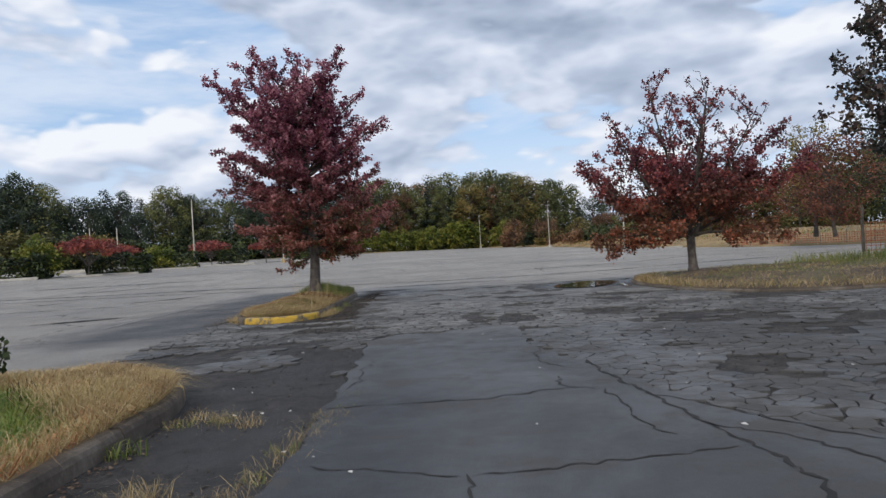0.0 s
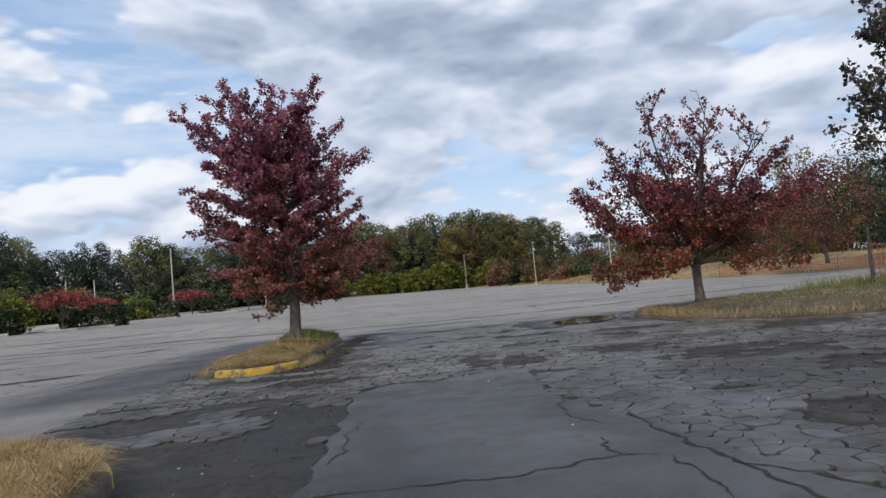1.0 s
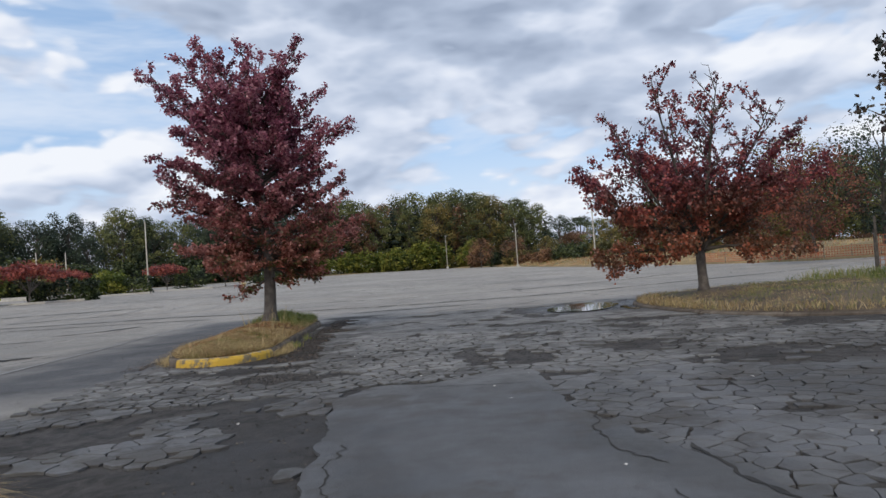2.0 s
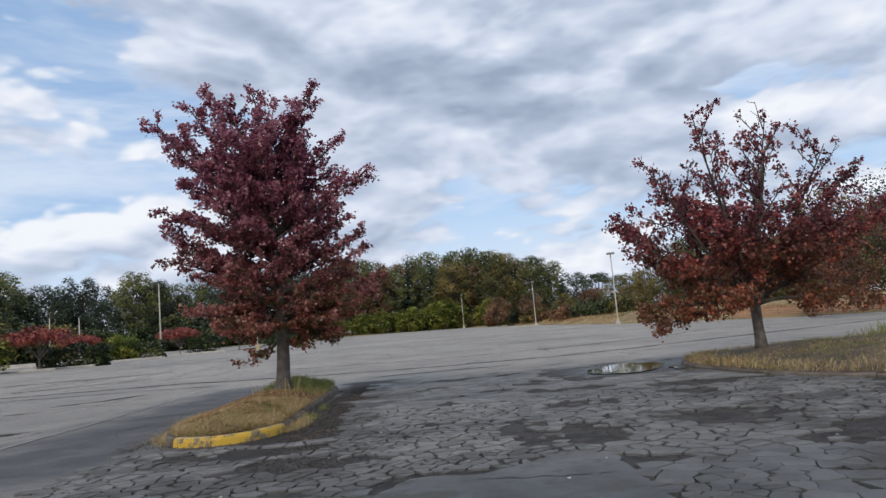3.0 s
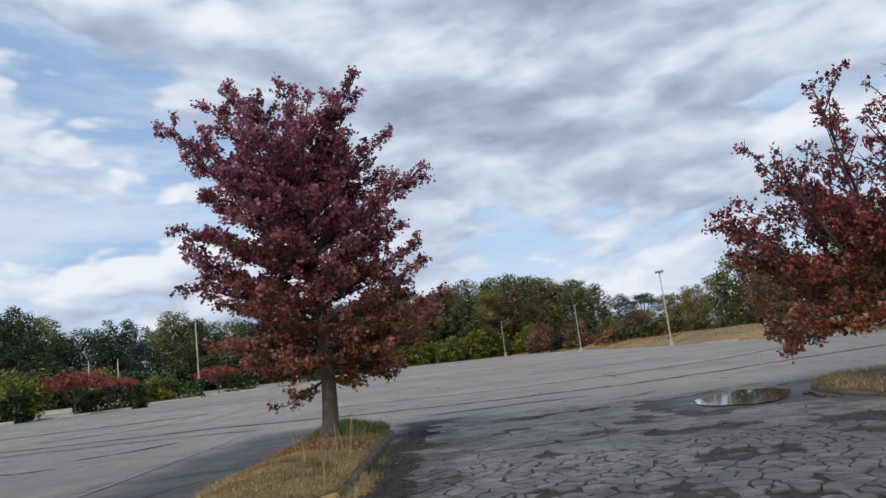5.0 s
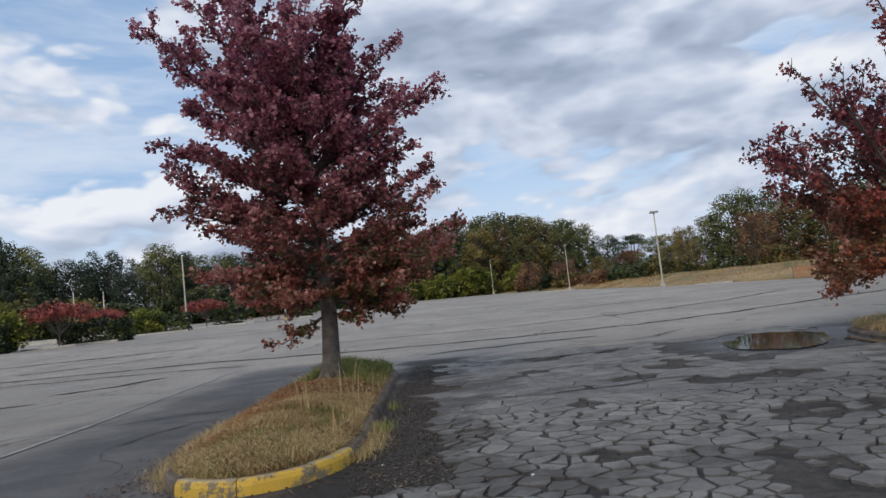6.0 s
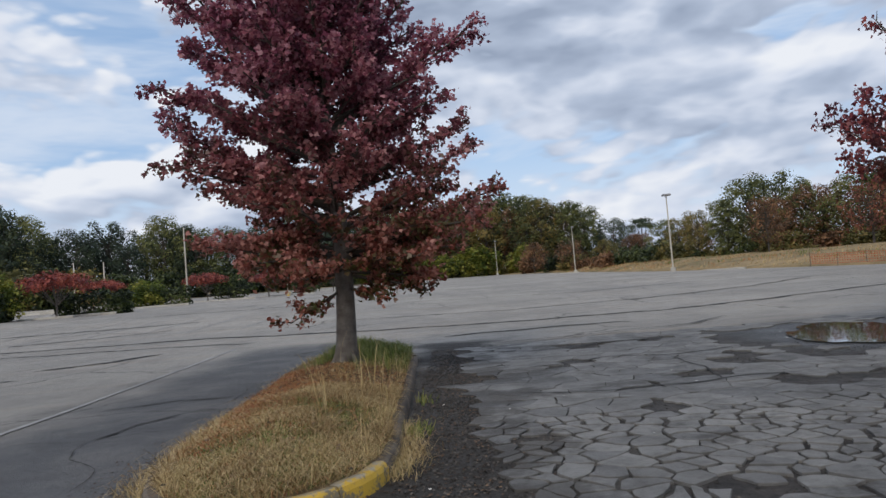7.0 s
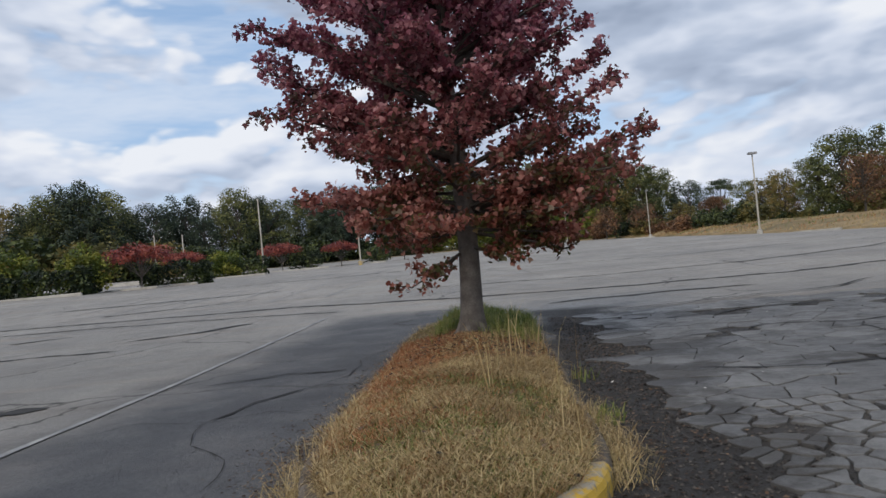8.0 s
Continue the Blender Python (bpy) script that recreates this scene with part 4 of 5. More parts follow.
# ---- lamp posts ----
def lamp_post(x, y, height, heads, seed, label, base=0.55, turn=0.0):
    z = float(land(x, y))
    post = thing("lamp_post", label, "lamp post", (x, y, z), "car park lamp posts")
    post.rotation_euler = (0, 0, radians(turn))
    pole, foot = Shape(), Shape()
    pole.tube([(0, 0, base - 0.05), (0, 0, base + 0.1), (0, 0, height * 0.5), (0, 0, height - 0.15)], [0.15, 0.12, 0.10, 0.075], 10)
    foot.tube([(0, 0, -0.1), (0, 0, base - 0.08), (0, 0, base)], [0.36, 0.34, 0.28], 14)
    part("concrete_base", foot, PALE_CONCRETE if seed % 2 else YELLOW, post, "round concrete footing")
    part("pole", pole, STEEL, post, "tapered cream-grey pole", True)
    plate = Shape()
    plate.box(-0.2, 0.2, -0.2, 0.2, base, base + 0.04, 0.01)
    part("base_plate", plate, LAMP_GREY, post)
    for k in range(heads):
        side = 0 if heads == 1 else (-1, 1)[k]
        arm, head = Shape(), Shape()
        c = side * 0.27
        arm.tube([(0, 0, height - 0.25), (c * 0.5, -0.05 if side else -0.3, height - 0.12), (c, -0.1 if side else -0.5, height - 0.1)], [0.045, 0.04, 0.04], 6)
        part("arm", arm, STEEL, post)
        y0 = -0.45 if side else -1.0
        head.box(c - 0.25, c + 0.25, y0, y0 + 0.75, height - 0.22, height + 0.06, 0.08)
        part("lamp_head", head, LAMP_GREY, post, "flat grey box lamp head")
    return post


lamp_post(-36.7, 103, 10.0, 0, 0, "tall cream lamp post without a head", 0.6)
lamp_post(26.8, 106, 10.3, 2, 1, "tall lamp post with two flat box heads")
lamp_post(23.8, 162, 9.7, 1, 3, "lamp post with a single box head near the far verge")
lamp_post(10.1, 205, 9.4, 1, 5, "far lamp post with a single box head")
lamp_post(-25.8, 112, 9.0, 1, 2, "cream lamp post behind the maple")
lamp_post(51.5, 200, 8.6, 1, 7, "far lamp post among the trees")
lamp_post(-56.3, 121, 7.0, 0, 9, "plain far pole before the wood")
lamp_post(-61.0, 121, 7.2, 0, 11, "plain far pole before the wood")


# ---- islands ----
def soil_height(x, y, loop, rim, crown, reach):
    d = edge_distance(x, y, loop)
    return rim + crown * np.clip(d / reach, 0, 1) ** 0.8


def kerb_piece(a, b, ends, height, width, mat, parent, rng):
    """One kerb stone along a short run of the outline, with a rounded top."""
    shape = Shape()
    sag = rng.uniform(-0.012, 0.008)
    profile = [(0.0, -0.06), (0.012, height * 0.62), (0.030, height - 0.022), (0.055, height), (width - 0.02, height - 0.004), (width, height - 0.03), (width, -0.06)]
    verts, faces = [], []
    run = a
    for i, (p, inward) in enumerate(zip(run, b)):
        gap = 0.006 if i in (0, len(run) - 1) else 0.0
        for d, h in profile:
            wear = 0.010 * noise.noise((p.x * 5, p.y * 5, h * 9)) if h > 0 else 0
            q = p + inward * (d + wear)
            verts.append((q.x, q.y, h + (sag if h > 0 else 0) - gap + wear * 0.6))
    k = len(profile)
    for i in range(len(run) - 1):
        faces += [(i * k + j, (i + 1) * k + j, (i + 1) * k + j + 1, i * k + j + 1) for j in range(k - 1)]
    faces += [tuple(range(k)), tuple((len(run) - 1) * k + j for j in range(k))[::-1]]
    shape.add(verts, faces)
    return part("kerb_stone", shape, mat, parent)


def island(name, label, controls, rim, crown, reach, painted, seed, run=1.5, kerb=0.165, earth=SOIL):
    rng = np.random.default_rng(seed)
    loop = smooth_loop([Vector(c) for c in controls], 0.16)
    isle = thing(name, label, "traffic island", kind="structure")
    count = len(loop)
    area = sum(loop[i - 1].x * loop[i].y - loop[i].x * loop[i - 1].y for i in range(count))
    turn = 1 if area > 0 else -1
    inward = []
    for i in range(count):
        way = (loop[(i + 1) % count] - loop[i - 1]).normalized()
        inward.append(Vector((-way.y, way.x)) * turn)
    i = 0
    while i < count:
        j = min(count, i + max(2, round(run / 0.16 * rng.uniform(0.9, 1.1))))
        if count - j < 4:
            j = count
        idx = [k % count for k in range(i, j + 1)]
        pts = [loop[k] for k in idx]
        ins = [inward[k] for k in idx]
        gap = (pts[1] - pts[0]).normalized() * 0.006
        pts = [pts[0] + gap] + pts[1:-1] + [pts[-1] - gap]
        middle = pts[len(pts) // 2]
        kerb_piece(pts, ins, None, kerb, 0.16, YELLOW if painted(middle) else CONCRETE, isle, rng)
        i = j
    inner = [p + d * 0.13 for p, d in zip(loop, inward)]
    xs = np.arange(min(p.x for p in inner) - 0.2, max(p.x for p in inner) + 0.2, 0.2)
    ys = np.arange(min(p.y for p in inner) - 0.2, max(p.y for p in inner) + 0.2, 0.2)
    gx, gy = np.meshgrid(xs, ys)
    keep = inside(gx.ravel(), gy.ravel(), inner).reshape(gx.shape)
    bm = bmesh.new()
    ring = [bm.verts.new((p.x, p.y, rim - 0.02)) for p in inner[::2]]
    pts = [(x, y) for x, y, k in zip(gx.ravel(), gy.ravel(), keep.ravel()) if k]
    px, py = np.array([p[0] for p in pts]), np.array([p[1] for p in pts])
    near = edge_distance(px, py, inner)
    hz = soil_height(px, py, inner, rim, crown, reach)
    for (x, y), d, h in zip(pts, near, hz):
        if d > 0.09:
            bm.verts.new((x, y, h + 0.03 * noise.noise((x * 1.7, y * 1.7, 0.3)) * min(1, d * 3)))
    # a Delaunay sheet over the outline and the points inside it
    from mathutils import geometry
    flat = [Vector((v.co.x, v.co.y)) for v in bm.verts]
    edges = [(k, (k + 1) % len(ring)) for k in range(len(ring))]
    out_v, _e, out_f, orig, _oe, _of = geometry.delaunay_2d_cdt(flat, edges, [], 1, 1e-4)
    heights = [v.co.z for v in bm.verts]
    bm.free()
    shape = Shape()
    shape.add([(v.x, v.y, heights[o[0]] if o else rim) for v, o in zip(out_v, orig)], [tuple(f) for f in out_f])
    part("soil", shape, earth, isle, "dry thatch over brown soil", True)
    return isle, inner


LOOP_A = [(-4.25, 17.58), (-3.55, 17.95), (-3.22, 18.9), (-3.27, 21), (-3.33, 24), (-3.42, 26.6), (-3.5, 28.2), (-4.0, 29.1), (-4.8, 29.3), (-5.6, 28.8), (-5.95, 27.2), (-5.78, 24), (-5.68, 21.8), (-5.60, 20.2), (-5.42, 18.8), (-4.98, 17.9)]
LOOP_B = [(6.35, 23.2), (6.55, 20.9), (7.5, 18.6), (9.8, 17.2), (14, 16.4), (20, 15.8), (28, 15.6), (30, 18), (30, 26), (28, 29.2), (20, 29.2), (13, 28.9), (8.8, 28.6), (7.2, 27.4), (6.55, 25.6)]
LOOP_C = [(-2.62, 6.4), (-2.66, 7.6), (-3.05, 8.7), (-4.0, 9.3), (-5.2, 9.0), (-6.0, 8.0), (-6.3, 5.5), (-6.4, 0), (-6.4, -8), (-5.6, -9.6), (-3.8, -9.8), (-2.9, -9), (-2.70, -6), (-2.66, 0), (-2.62, 4)]
ISLE_A, INNER_A = island("traffic_island_near", "long planted island with a worn yellow kerb nose", LOOP_A, 0.17, 0.22, 1.0, lambda p: p.y < 18.05 or (p.y < 18.8 and p.x > -4.3), 401, 0.8)
ISLE_B, INNER_B = island("traffic_island_east", "long grassy island with a low weathered kerb", LOOP_B, 0.10, 0.26, 2.5, lambda p: False, 402, 2.6, 0.09, DARK_SOIL)
ISLE_C, INNER_C = island("traffic_island_west", "grassy island with a stained concrete kerb", LOOP_C, 0.17, 0.14, 1.2, lambda p: p.y > 8.55 and p.x > -4.2, 403, 2.0)


# ---- grass ----
def blades(name, label, mat, pts, heights, lean, width, rng, category="grass"):
    """Bent blades of grass, three triangles each, as one mesh."""
    pts, heights = np.asarray(pts, float), np.asarray(heights, float)
    count = len(pts)
    a, b = rng.uniform(0, 2 * math.pi, count), rng.uniform(0, 2 * math.pi, count)
    side = np.stack([np.cos(a), np.sin(a), np.zeros(count)], 1) * (width * rng.uniform(0.6, 1.3, count))[:, None]
    tilt = lean * rng.uniform(0.2, 1.0, count)
    over = np.stack([np.cos(b) * tilt, np.sin(b) * tilt, np.zeros(count)], 1) * heights[:, None]
    up = np.zeros((count, 3))
    up[:, 2] = heights
    m = pts + over * 0.35 + up * 0.6
    t = pts + over + up * np.clip(1.05 - 0.45 * tilt, 0.15, 1)[:, None]
    quad = np.stack([pts - side, pts + side, m + side * 0.7, t, m - side * 0.7], 1)
    data = bpy.data.meshes.new(name)
    data.vertices.add(count * 5)
    data.vertices.foreach_set("co", quad.astype(np.float32).ravel())
    order = np.array([0, 1, 2, 4, 4, 2, 3], np.int32)
    data.loops.add(count * 7)
    data.loops.foreach_set("vertex_index", (np.arange(count, dtype=np.int32)[:, None] * 5 + order[None, :]).ravel())
    starts = (np.arange(count, dtype=np.int32)[:, None] * 7 + np.array([0, 4], np.int32)[None, :]).ravel()
    data.polygons.add(count * 2)
    data.polygons.foreach_set("loop_start", starts)
    data.polygons.foreach_set("loop_total", np.tile(np.array([4, 3], np.int32), count))
    data.materials.append(mat)
    data.update()
    data.validate()
    return tagged(new(name, data), label, category, kind="stuff")


def scatter(loop, count, rng, box=None, clumpy=0.0, scale=1.3):
    x0, x1 = min(p.x for p in loop), max(p.x for p in loop)
    y0, y1 = min(p.y for p in loop), max(p.y for p in loop)
    if box:
        x0, x1, y0, y1 = max(x0, box[0]), min(x1, box[1]), max(y0, box[2]), min(y1, box[3])
    x, y = rng.uniform(x0, x1, count * 3), rng.uniform(y0, y1, count * 3)
    keep = inside(x, y, loop)
    x, y = x[keep][:count * 2], y[keep][:count * 2]
    if clumpy:
        v = np.array([noise.noise((a * scale, b * scale, 7.0)) for a, b in zip(x, y)])
        keep = v + rng.uniform(-1, 1, len(x)) * (1 - clumpy) > 0.0
        x, y = x[keep], y[keep]
    return x[:count], y[:count]


def grow(loop, rim, crown, reach, name, label, mat, count, tall, lean, width, seed, box=None, clumpy=0.0, where=None, inset=0.0):
    rng = np.random.default_rng(seed)
    x, y = scatter(loop, count * (6 if where else 1), rng, box, clumpy)
    if where:
        keep = where(x, y, rng)
        x, y = x[keep][:count], y[keep][:count]
    z = soil_height(x, y, loop, rim, crown, reach) - 0.008
    v = np.array([noise.noise((a * 1.1, b * 1.1, 2.0)) for a, b in zip(x, y)])
    h = rng.uniform(tall[0], tall[1], len(x)) * (1 + 0.5 * v)
    return blades(name, label, mat, np.stack([x, y, z], 1), h, lean, width, rng)




def green_patch(x, y):
    return (x < -2.92) & (y < 6.2 - 1.2 * (x + 2.92)) & (y < 7.5)


def patchy(x, y):
    return np.array([noise.noise((a * 0.95, b * 0.95, 7.0)) + 0.35 * noise.noise((a * 3.1, b * 3.1, 4.0)) for a, b in zip(x, y)])



def rim_of(loop, band):
    return lambda x, y, rng: edge_distance(x, y, loop) < band * rng.uniform(0.2, 1, len(x))


# the near island
A_SOIL = (INNER_A, 0.17, 0.22, 1.0)
grow(*A_SOIL, "dry_grass", "short matted straw-coloured grass on the near island", STRAW, 24000, (0.05, 0.14), 2.9, 0.0036, 501,
     where=lambda x, y, r: (patchy(x, y) < 0.14 + 0.15 * r.normal(size=len(x))) & ((y < 22.3) | (r.random(len(x)) < 0.22)) & ((x > -4.75) | (y < 18.8) | (r.random(len(x)) < 0.25)) & ((np.hypot((x + 4.55) / 0.75, (y - 19.1) / 0.8) > 0.75) | (r.random(len(x)) < 0.2)))
grow(*A_SOIL, "matted_thatch", "dull brown thatch matted over the near island", THATCH, 14000, (0.04, 0.11), 3.2, 0.0034, 507, where=lambda x, y, r: ((y < 22.8) & (x > -4.9)) | (y > 25.4) | (r.random(len(x)) < 0.35))
grow(*A_SOIL, "rim_grass", "longer dry grass hanging over the near island's kerb", STRAW, 11000, (0.07, 0.22), 2.1, 0.0032, 502,
     where=lambda x, y, r: (edge_distance(x, y, INNER_A) < 0.26 * r.uniform(0.05, 1, len(x)) ** 1.5) & ((y < 21.0) | (r.random(len(x)) < 0.16)) & (patchy(x * 1.7, y * 1.7) < 0.25 + 0.2 * r.normal(size=len(x))))
grow(*A_SOIL, "green_grass", "green patches of low grass on the near island", GREEN_GRASS, 11000, (0.04, 0.10), 2.0, 0.0034, 503,
     where=lambda x, y, r: (patchy(x, y) > 0.02 + 0.14 * r.normal(size=len(x))) & ((y < 21.5) | (y > 24.6)) & (x > -5.2))
grow(*A_SOIL, "green_grass", "fresh green tuft of grass near the island's nose", LAWN, 6000, (0.04, 0.10), 2.2, 0.0036, 508,
     where=lambda x, y, r: np.hypot((x + 4.55) / 0.75, (y - 19.1) / 0.8) < np.abs(r.normal(0.55, 0.3, len(x))))
grow(*A_SOIL, "rust_grass", "rust-brown withered grass along the near island's western side", RUST_GRASS, 20000, (0.04, 0.11), 2.4, 0.0034, 504,
     where=lambda x, y, r: ((x < -4.5 + 0.4 * r.normal(size=len(x))) & (y > 19.0) & (y < 25.5)) | ((r.random(len(x)) < 0.16) & (y < 24.5)))
grow(*A_SOIL, "tall_grass", "lush green grass behind the maple trunk", GREEN_GRASS, 6500, (0.10, 0.36), 1.1, 0.0045, 505, where=lambda x, y, r: (y > 25.2 + 0.6 * r.normal(size=len(x))) & (x > -5.2) & (patchy(x, y) > -0.25))
grow(*A_SOIL, "seed_stalks", "tall dry seed stalks standing on the near island", STRAW, 46, (0.40, 0.85), 0.35, 0.0045, 506, where=lambda x, y, r: (x > -4.1) & (y > 18.6) & (y < 24))
# the eastern island
BOX_B = (6, 22, 15, 30)
grow(INNER_B, 0.10, 0.26, 2.5, "dry_grass", "dry straw grass on the eastern island", STRAW, 11000, (0.04, 0.14), 2.4, 0.005, 511, box=BOX_B, where=lambda x, y, r: (patchy(x * 0.6, y * 0.6) < 0.05 + 0.12 * r.normal(size=len(x))) & (np.hypot(x - 8.75, y - 25.5) > 1.3 + 0.4 * r.normal(size=len(x))))
grow(INNER_B, 0.10, 0.26, 2.5, "rim_grass", "dry grass along the eastern island's kerb", STRAW, 9000, (0.08, 0.24), 1.6, 0.006, 512, box=BOX_B, where=rim_of(INNER_B, 0.9))
grow(INNER_B, 0.10, 0.26, 2.5, "green_grass", "green grass on the eastern island", GREEN_GRASS, 9000, (0.05, 0.18), 1.6, 0.005, 513, box=BOX_B, where=lambda x, y, r: (patchy(x * 0.6, y * 0.6) > -0.05 + 0.12 * r.normal(size=len(x))) & (np.hypot(x - 8.75, y - 25.5) > 1.3 + 0.4 * r.normal(size=len(x))))
grow(INNER_B, 0.10, 0.26, 2.5, "tall_grass", "tall green weeds round the fence post", GREEN_GRASS, 3500, (0.25, 0.55), 0.9, 0.009, 514, box=(13, 26, 24, 29.2))
# the western island
BOX_C = (-6.4, -2.5, 1.5, 9.4)
C_SOIL = (INNER_C, 0.17, 0.14, 1.2)
grow(*C_SOIL, "dry_grass", "tall tangled straw grass on the western island", STRAW, 26000, (0.10, 0.26), 2.0, 0.0030, 521, box=(-6.4, -2.5, 4.0, 9.4),
     where=lambda x, y, r: ~green_patch(x + 0.10 * r.normal(size=len(x)), y + 0.15 * r.normal(size=len(x))) & ((y > 6.4) | (r.random(len(x)) < 0.3)))
grow(*C_SOIL, "rim_grass", "straw hanging over the concrete kerb", STRAW, 9000, (0.08, 0.22), 2.4, 0.0030, 522, box=BOX_C,
     where=lambda x, y, r: (edge_distance(x, y, INNER_C) < 0.40 * r.uniform(0.2, 1, len(x))) & ((y > 6.6) | (r.random(len(x)) < 0.2)))
grow(*C_SOIL, "green_grass", "bright green grass on the western island", LAWN, 30000, (0.06, 0.16), 1.6, 0.0050, 523, box=(-6.4, -2.8, 2.5, 7.6),
     where=lambda x, y, r: green_patch(x + 0.12 * r.normal(size=len(x)), y + 0.2 * r.normal(size=len(x))))
grow(*C_SOIL, "kerb_straw", "long straw spilling over the western island's kerb", STRAW, 3500, (0.14, 0.30), 2.2, 0.0030, 524, box=BOX_C, where=lambda x, y, r: (edge_distance(x, y, INNER_C) < 0.14) & (patchy(x * 1.8, y * 1.8) > -0.1) & (y > 5.8))
grow(*C_SOIL, "rust_grass", "rust-brown withered stalks among the western island's straw", RUST_GRASS, 3000, (0.08, 0.26), 2.0, 0.0034, 525, box=(-6.4, -2.6, 3.0, 9.4),
     where=lambda x, y, r: ~green_patch(x, y) & ((patchy(x * 1.5, y * 1.5) > 0.02 + 0.1 * r.normal(size=len(x))) | (x > -2.95)))
grow(*C_SOIL, "dark_stalks", "dark dead seed heads among the straw", LITTER, 350, (0.12, 0.26), 1.2, 0.0045, 526, box=(-6.4, -2.6, 6.4, 9.4))


def tufts(name, label, mat, places, count, tall, lean, width, seed, spread=0.12):
    rng = np.random.default_rng(seed)
    pts = []
    for x, y in places:
        n = int(count * rng.uniform(0.5, 1.4))
        q = rng.normal(size=(n, 2)) * spread
        pts += [(x + a, y + b, 0.0) for a, b in q]
    return blades(name, label, mat, pts, rng.uniform(tall[0], tall[1], len(pts)), lean, width, rng)


JOINT = [(-1.42 + 0.05 * k + 0.03 * math.sin(k * 2.1), 4.3 + 0.33 * k) for k in range(13)]
CROSS = [(-2.42, 7.0), (-2.3, 7.25), (-2.05, 7.1), (-1.75, 6.9)]
tufts("joint_weeds", "dry weeds growing out of a pavement joint", STRAW, JOINT[:9] + CROSS, 75, (0.03, 0.16), 1.9, 0.0019, 531, 0.09)
tufts("green_weeds", "green weeds growing out of a pavement joint", GREEN_GRASS, JOINT[1::2] + CROSS[::2], 40, (0.02, 0.10), 1.6, 0.0026, 532, 0.08)
tufts("kerb_weeds", "thin weeds at the foot of the kerbs", GREEN_GRASS, [(-3.1, 20.2), (-3.08, 20.5), (-3.12, 22.4), (-2.5, 6.1)], 40, (0.06, 0.22), 1.0, 0.006, 533, 0.09)
tufts("lot_weeds", "dry weeds scattered at the broken lane's edge", STRAW, [(-1.9, 5.0), (-2.1, 4.4), (-1.3, 3.9)], 130, (0.06, 0.24), 1.7, 0.0019, 534, 0.10)


tufts("kerb_straw", "long dry grass spilling over the corners of the near island", STRAW, [(-3.28, 18.75), (-3.2, 19.05), (-3.18, 19.35), (-3.2, 19.7), (-3.24, 20.1), (-3.28, 20.6), (-5.25, 18.35), (-5.4, 18.8), (-5.48, 19.3), (-5.55, 20.0), (-5.58, 20.7)], 230, (0.06, 0.24), 1.9, 0.0026, 535, 0.11)


def grit(name, label, places, sizes, seed):
    """Loose stones, each a small uneven lump."""
    rng = np.random.default_rng(seed)
    places, count = np.asarray(places, float), len(places)
    corners = np.array([(1, 0, 0), (0, 1, 0), (-1, 0, 0), (0, -1, 0), (0, 0, 0.7), (0, 0, -0.5)], float)
    a = rng.uniform(0, 2 * math.pi, count)
    shape = corners[None] * rng.uniform(0.6, 1.3, (count, 6, 1)) * np.asarray(sizes)[:, None, None]
    turned = np.stack([shape[..., 0] * np.cos(a)[:, None] - shape[..., 1] * np.sin(a)[:, None], shape[..., 0] * np.sin(a)[:, None] + shape[..., 1] * np.cos(a)[:, None], shape[..., 2]], 2)
    verts = (turned + places[:, None, :]).reshape(-1, 3)
    faces = np.array([(0, 1, 4), (1, 2, 4), (2, 3, 4), (3, 0, 4), (1, 0, 5), (2, 1, 5), (3, 2, 5), (0, 3, 5)])
    data = bpy.data.meshes.new(name)
    data.from_pydata(verts.tolist(), [], (faces[None] + np.arange(count)[:, None, None] * 6).reshape(-1, 3).tolist())
    data.materials.append(GRAVEL)
    return tagged(new(name, data), label, "gravel", kind="stuff")


rng = np.random.default_rng(571)
spots = [(x, y, 0.004) for x, y in zip(rng.normal(-2.5, 0.5, 7500), rng.uniform(14.5, 30, 7500)) if x > -3.2]
spots += [(x, y, 0.004) for x, y in zip(rng.uniform(-3.2, 8, 6500), rng.uniform(3, 26, 6500)) if y > 17.3 or x > -2.6]
grit("loose_gravel", "dark loose grit and crumbs of asphalt on the lane", spots, rng.uniform(0.006, 0.022, len(spots)), 572)


def meadow():
    """Tufts of tall dry grass on the eastern bank."""
    rng = np.random.default_rng(541)
    pts, tall = [], []
    for i in range(6, len(EDGE) - 2):
        a, b = Vector(EDGE[i]), Vector(EDGE[i + 1])
        bank0, bank1 = BANKS[i], BANKS[i + 1]
        for _ in range(int((b - a).length * 75)):
            t, d = rng.random(), rng.uniform(0.1, 14) ** 1.0
            p = a.lerp(b, t)
            q = p + (p - Vector((0, 70))).normalized() * d
            share = float(np.interp(d, [0, 0.2, 1.5, 4, 8, 13, 20], [0, 0.10, 0.16, 0.35, 0.7, 1.0, 1.1]))
            pts.append((q.x, q.y, float(land(q.x, q.y)) + (bank0 + (bank1 - bank0) * t) * share - 0.05))
            tall.append(rng.uniform(0.25, 0.9) * min(1, 0.4 + d / 5))
    pts, tall = np.array(pts), np.array(tall) * 0.62
    v = np.array([noise.noise((x * 0.16, y * 0.16, 3.0)) + 0.4 * noise.noise((x * 0.6, y * 0.6, 5.0)) for x, y, z in pts]) + 0.12 * rng.normal(size=len(pts))
    for name, label, mat, pick in (("meadow_grass", "tall dry meadow grass on the eastern bank", STRAW, v < 0.02), ("rust_meadow", "reddish withered grass on the eastern bank", RUST_GRASS, (v >= 0.02) & (v < 0.25)),
                                   ("green_meadow", "green weeds on the eastern bank", GREEN_GRASS, v >= 0.25)):
        blades(name, label, mat, pts[pick], tall[pick], 1.0, 0.035, rng)


meadow()


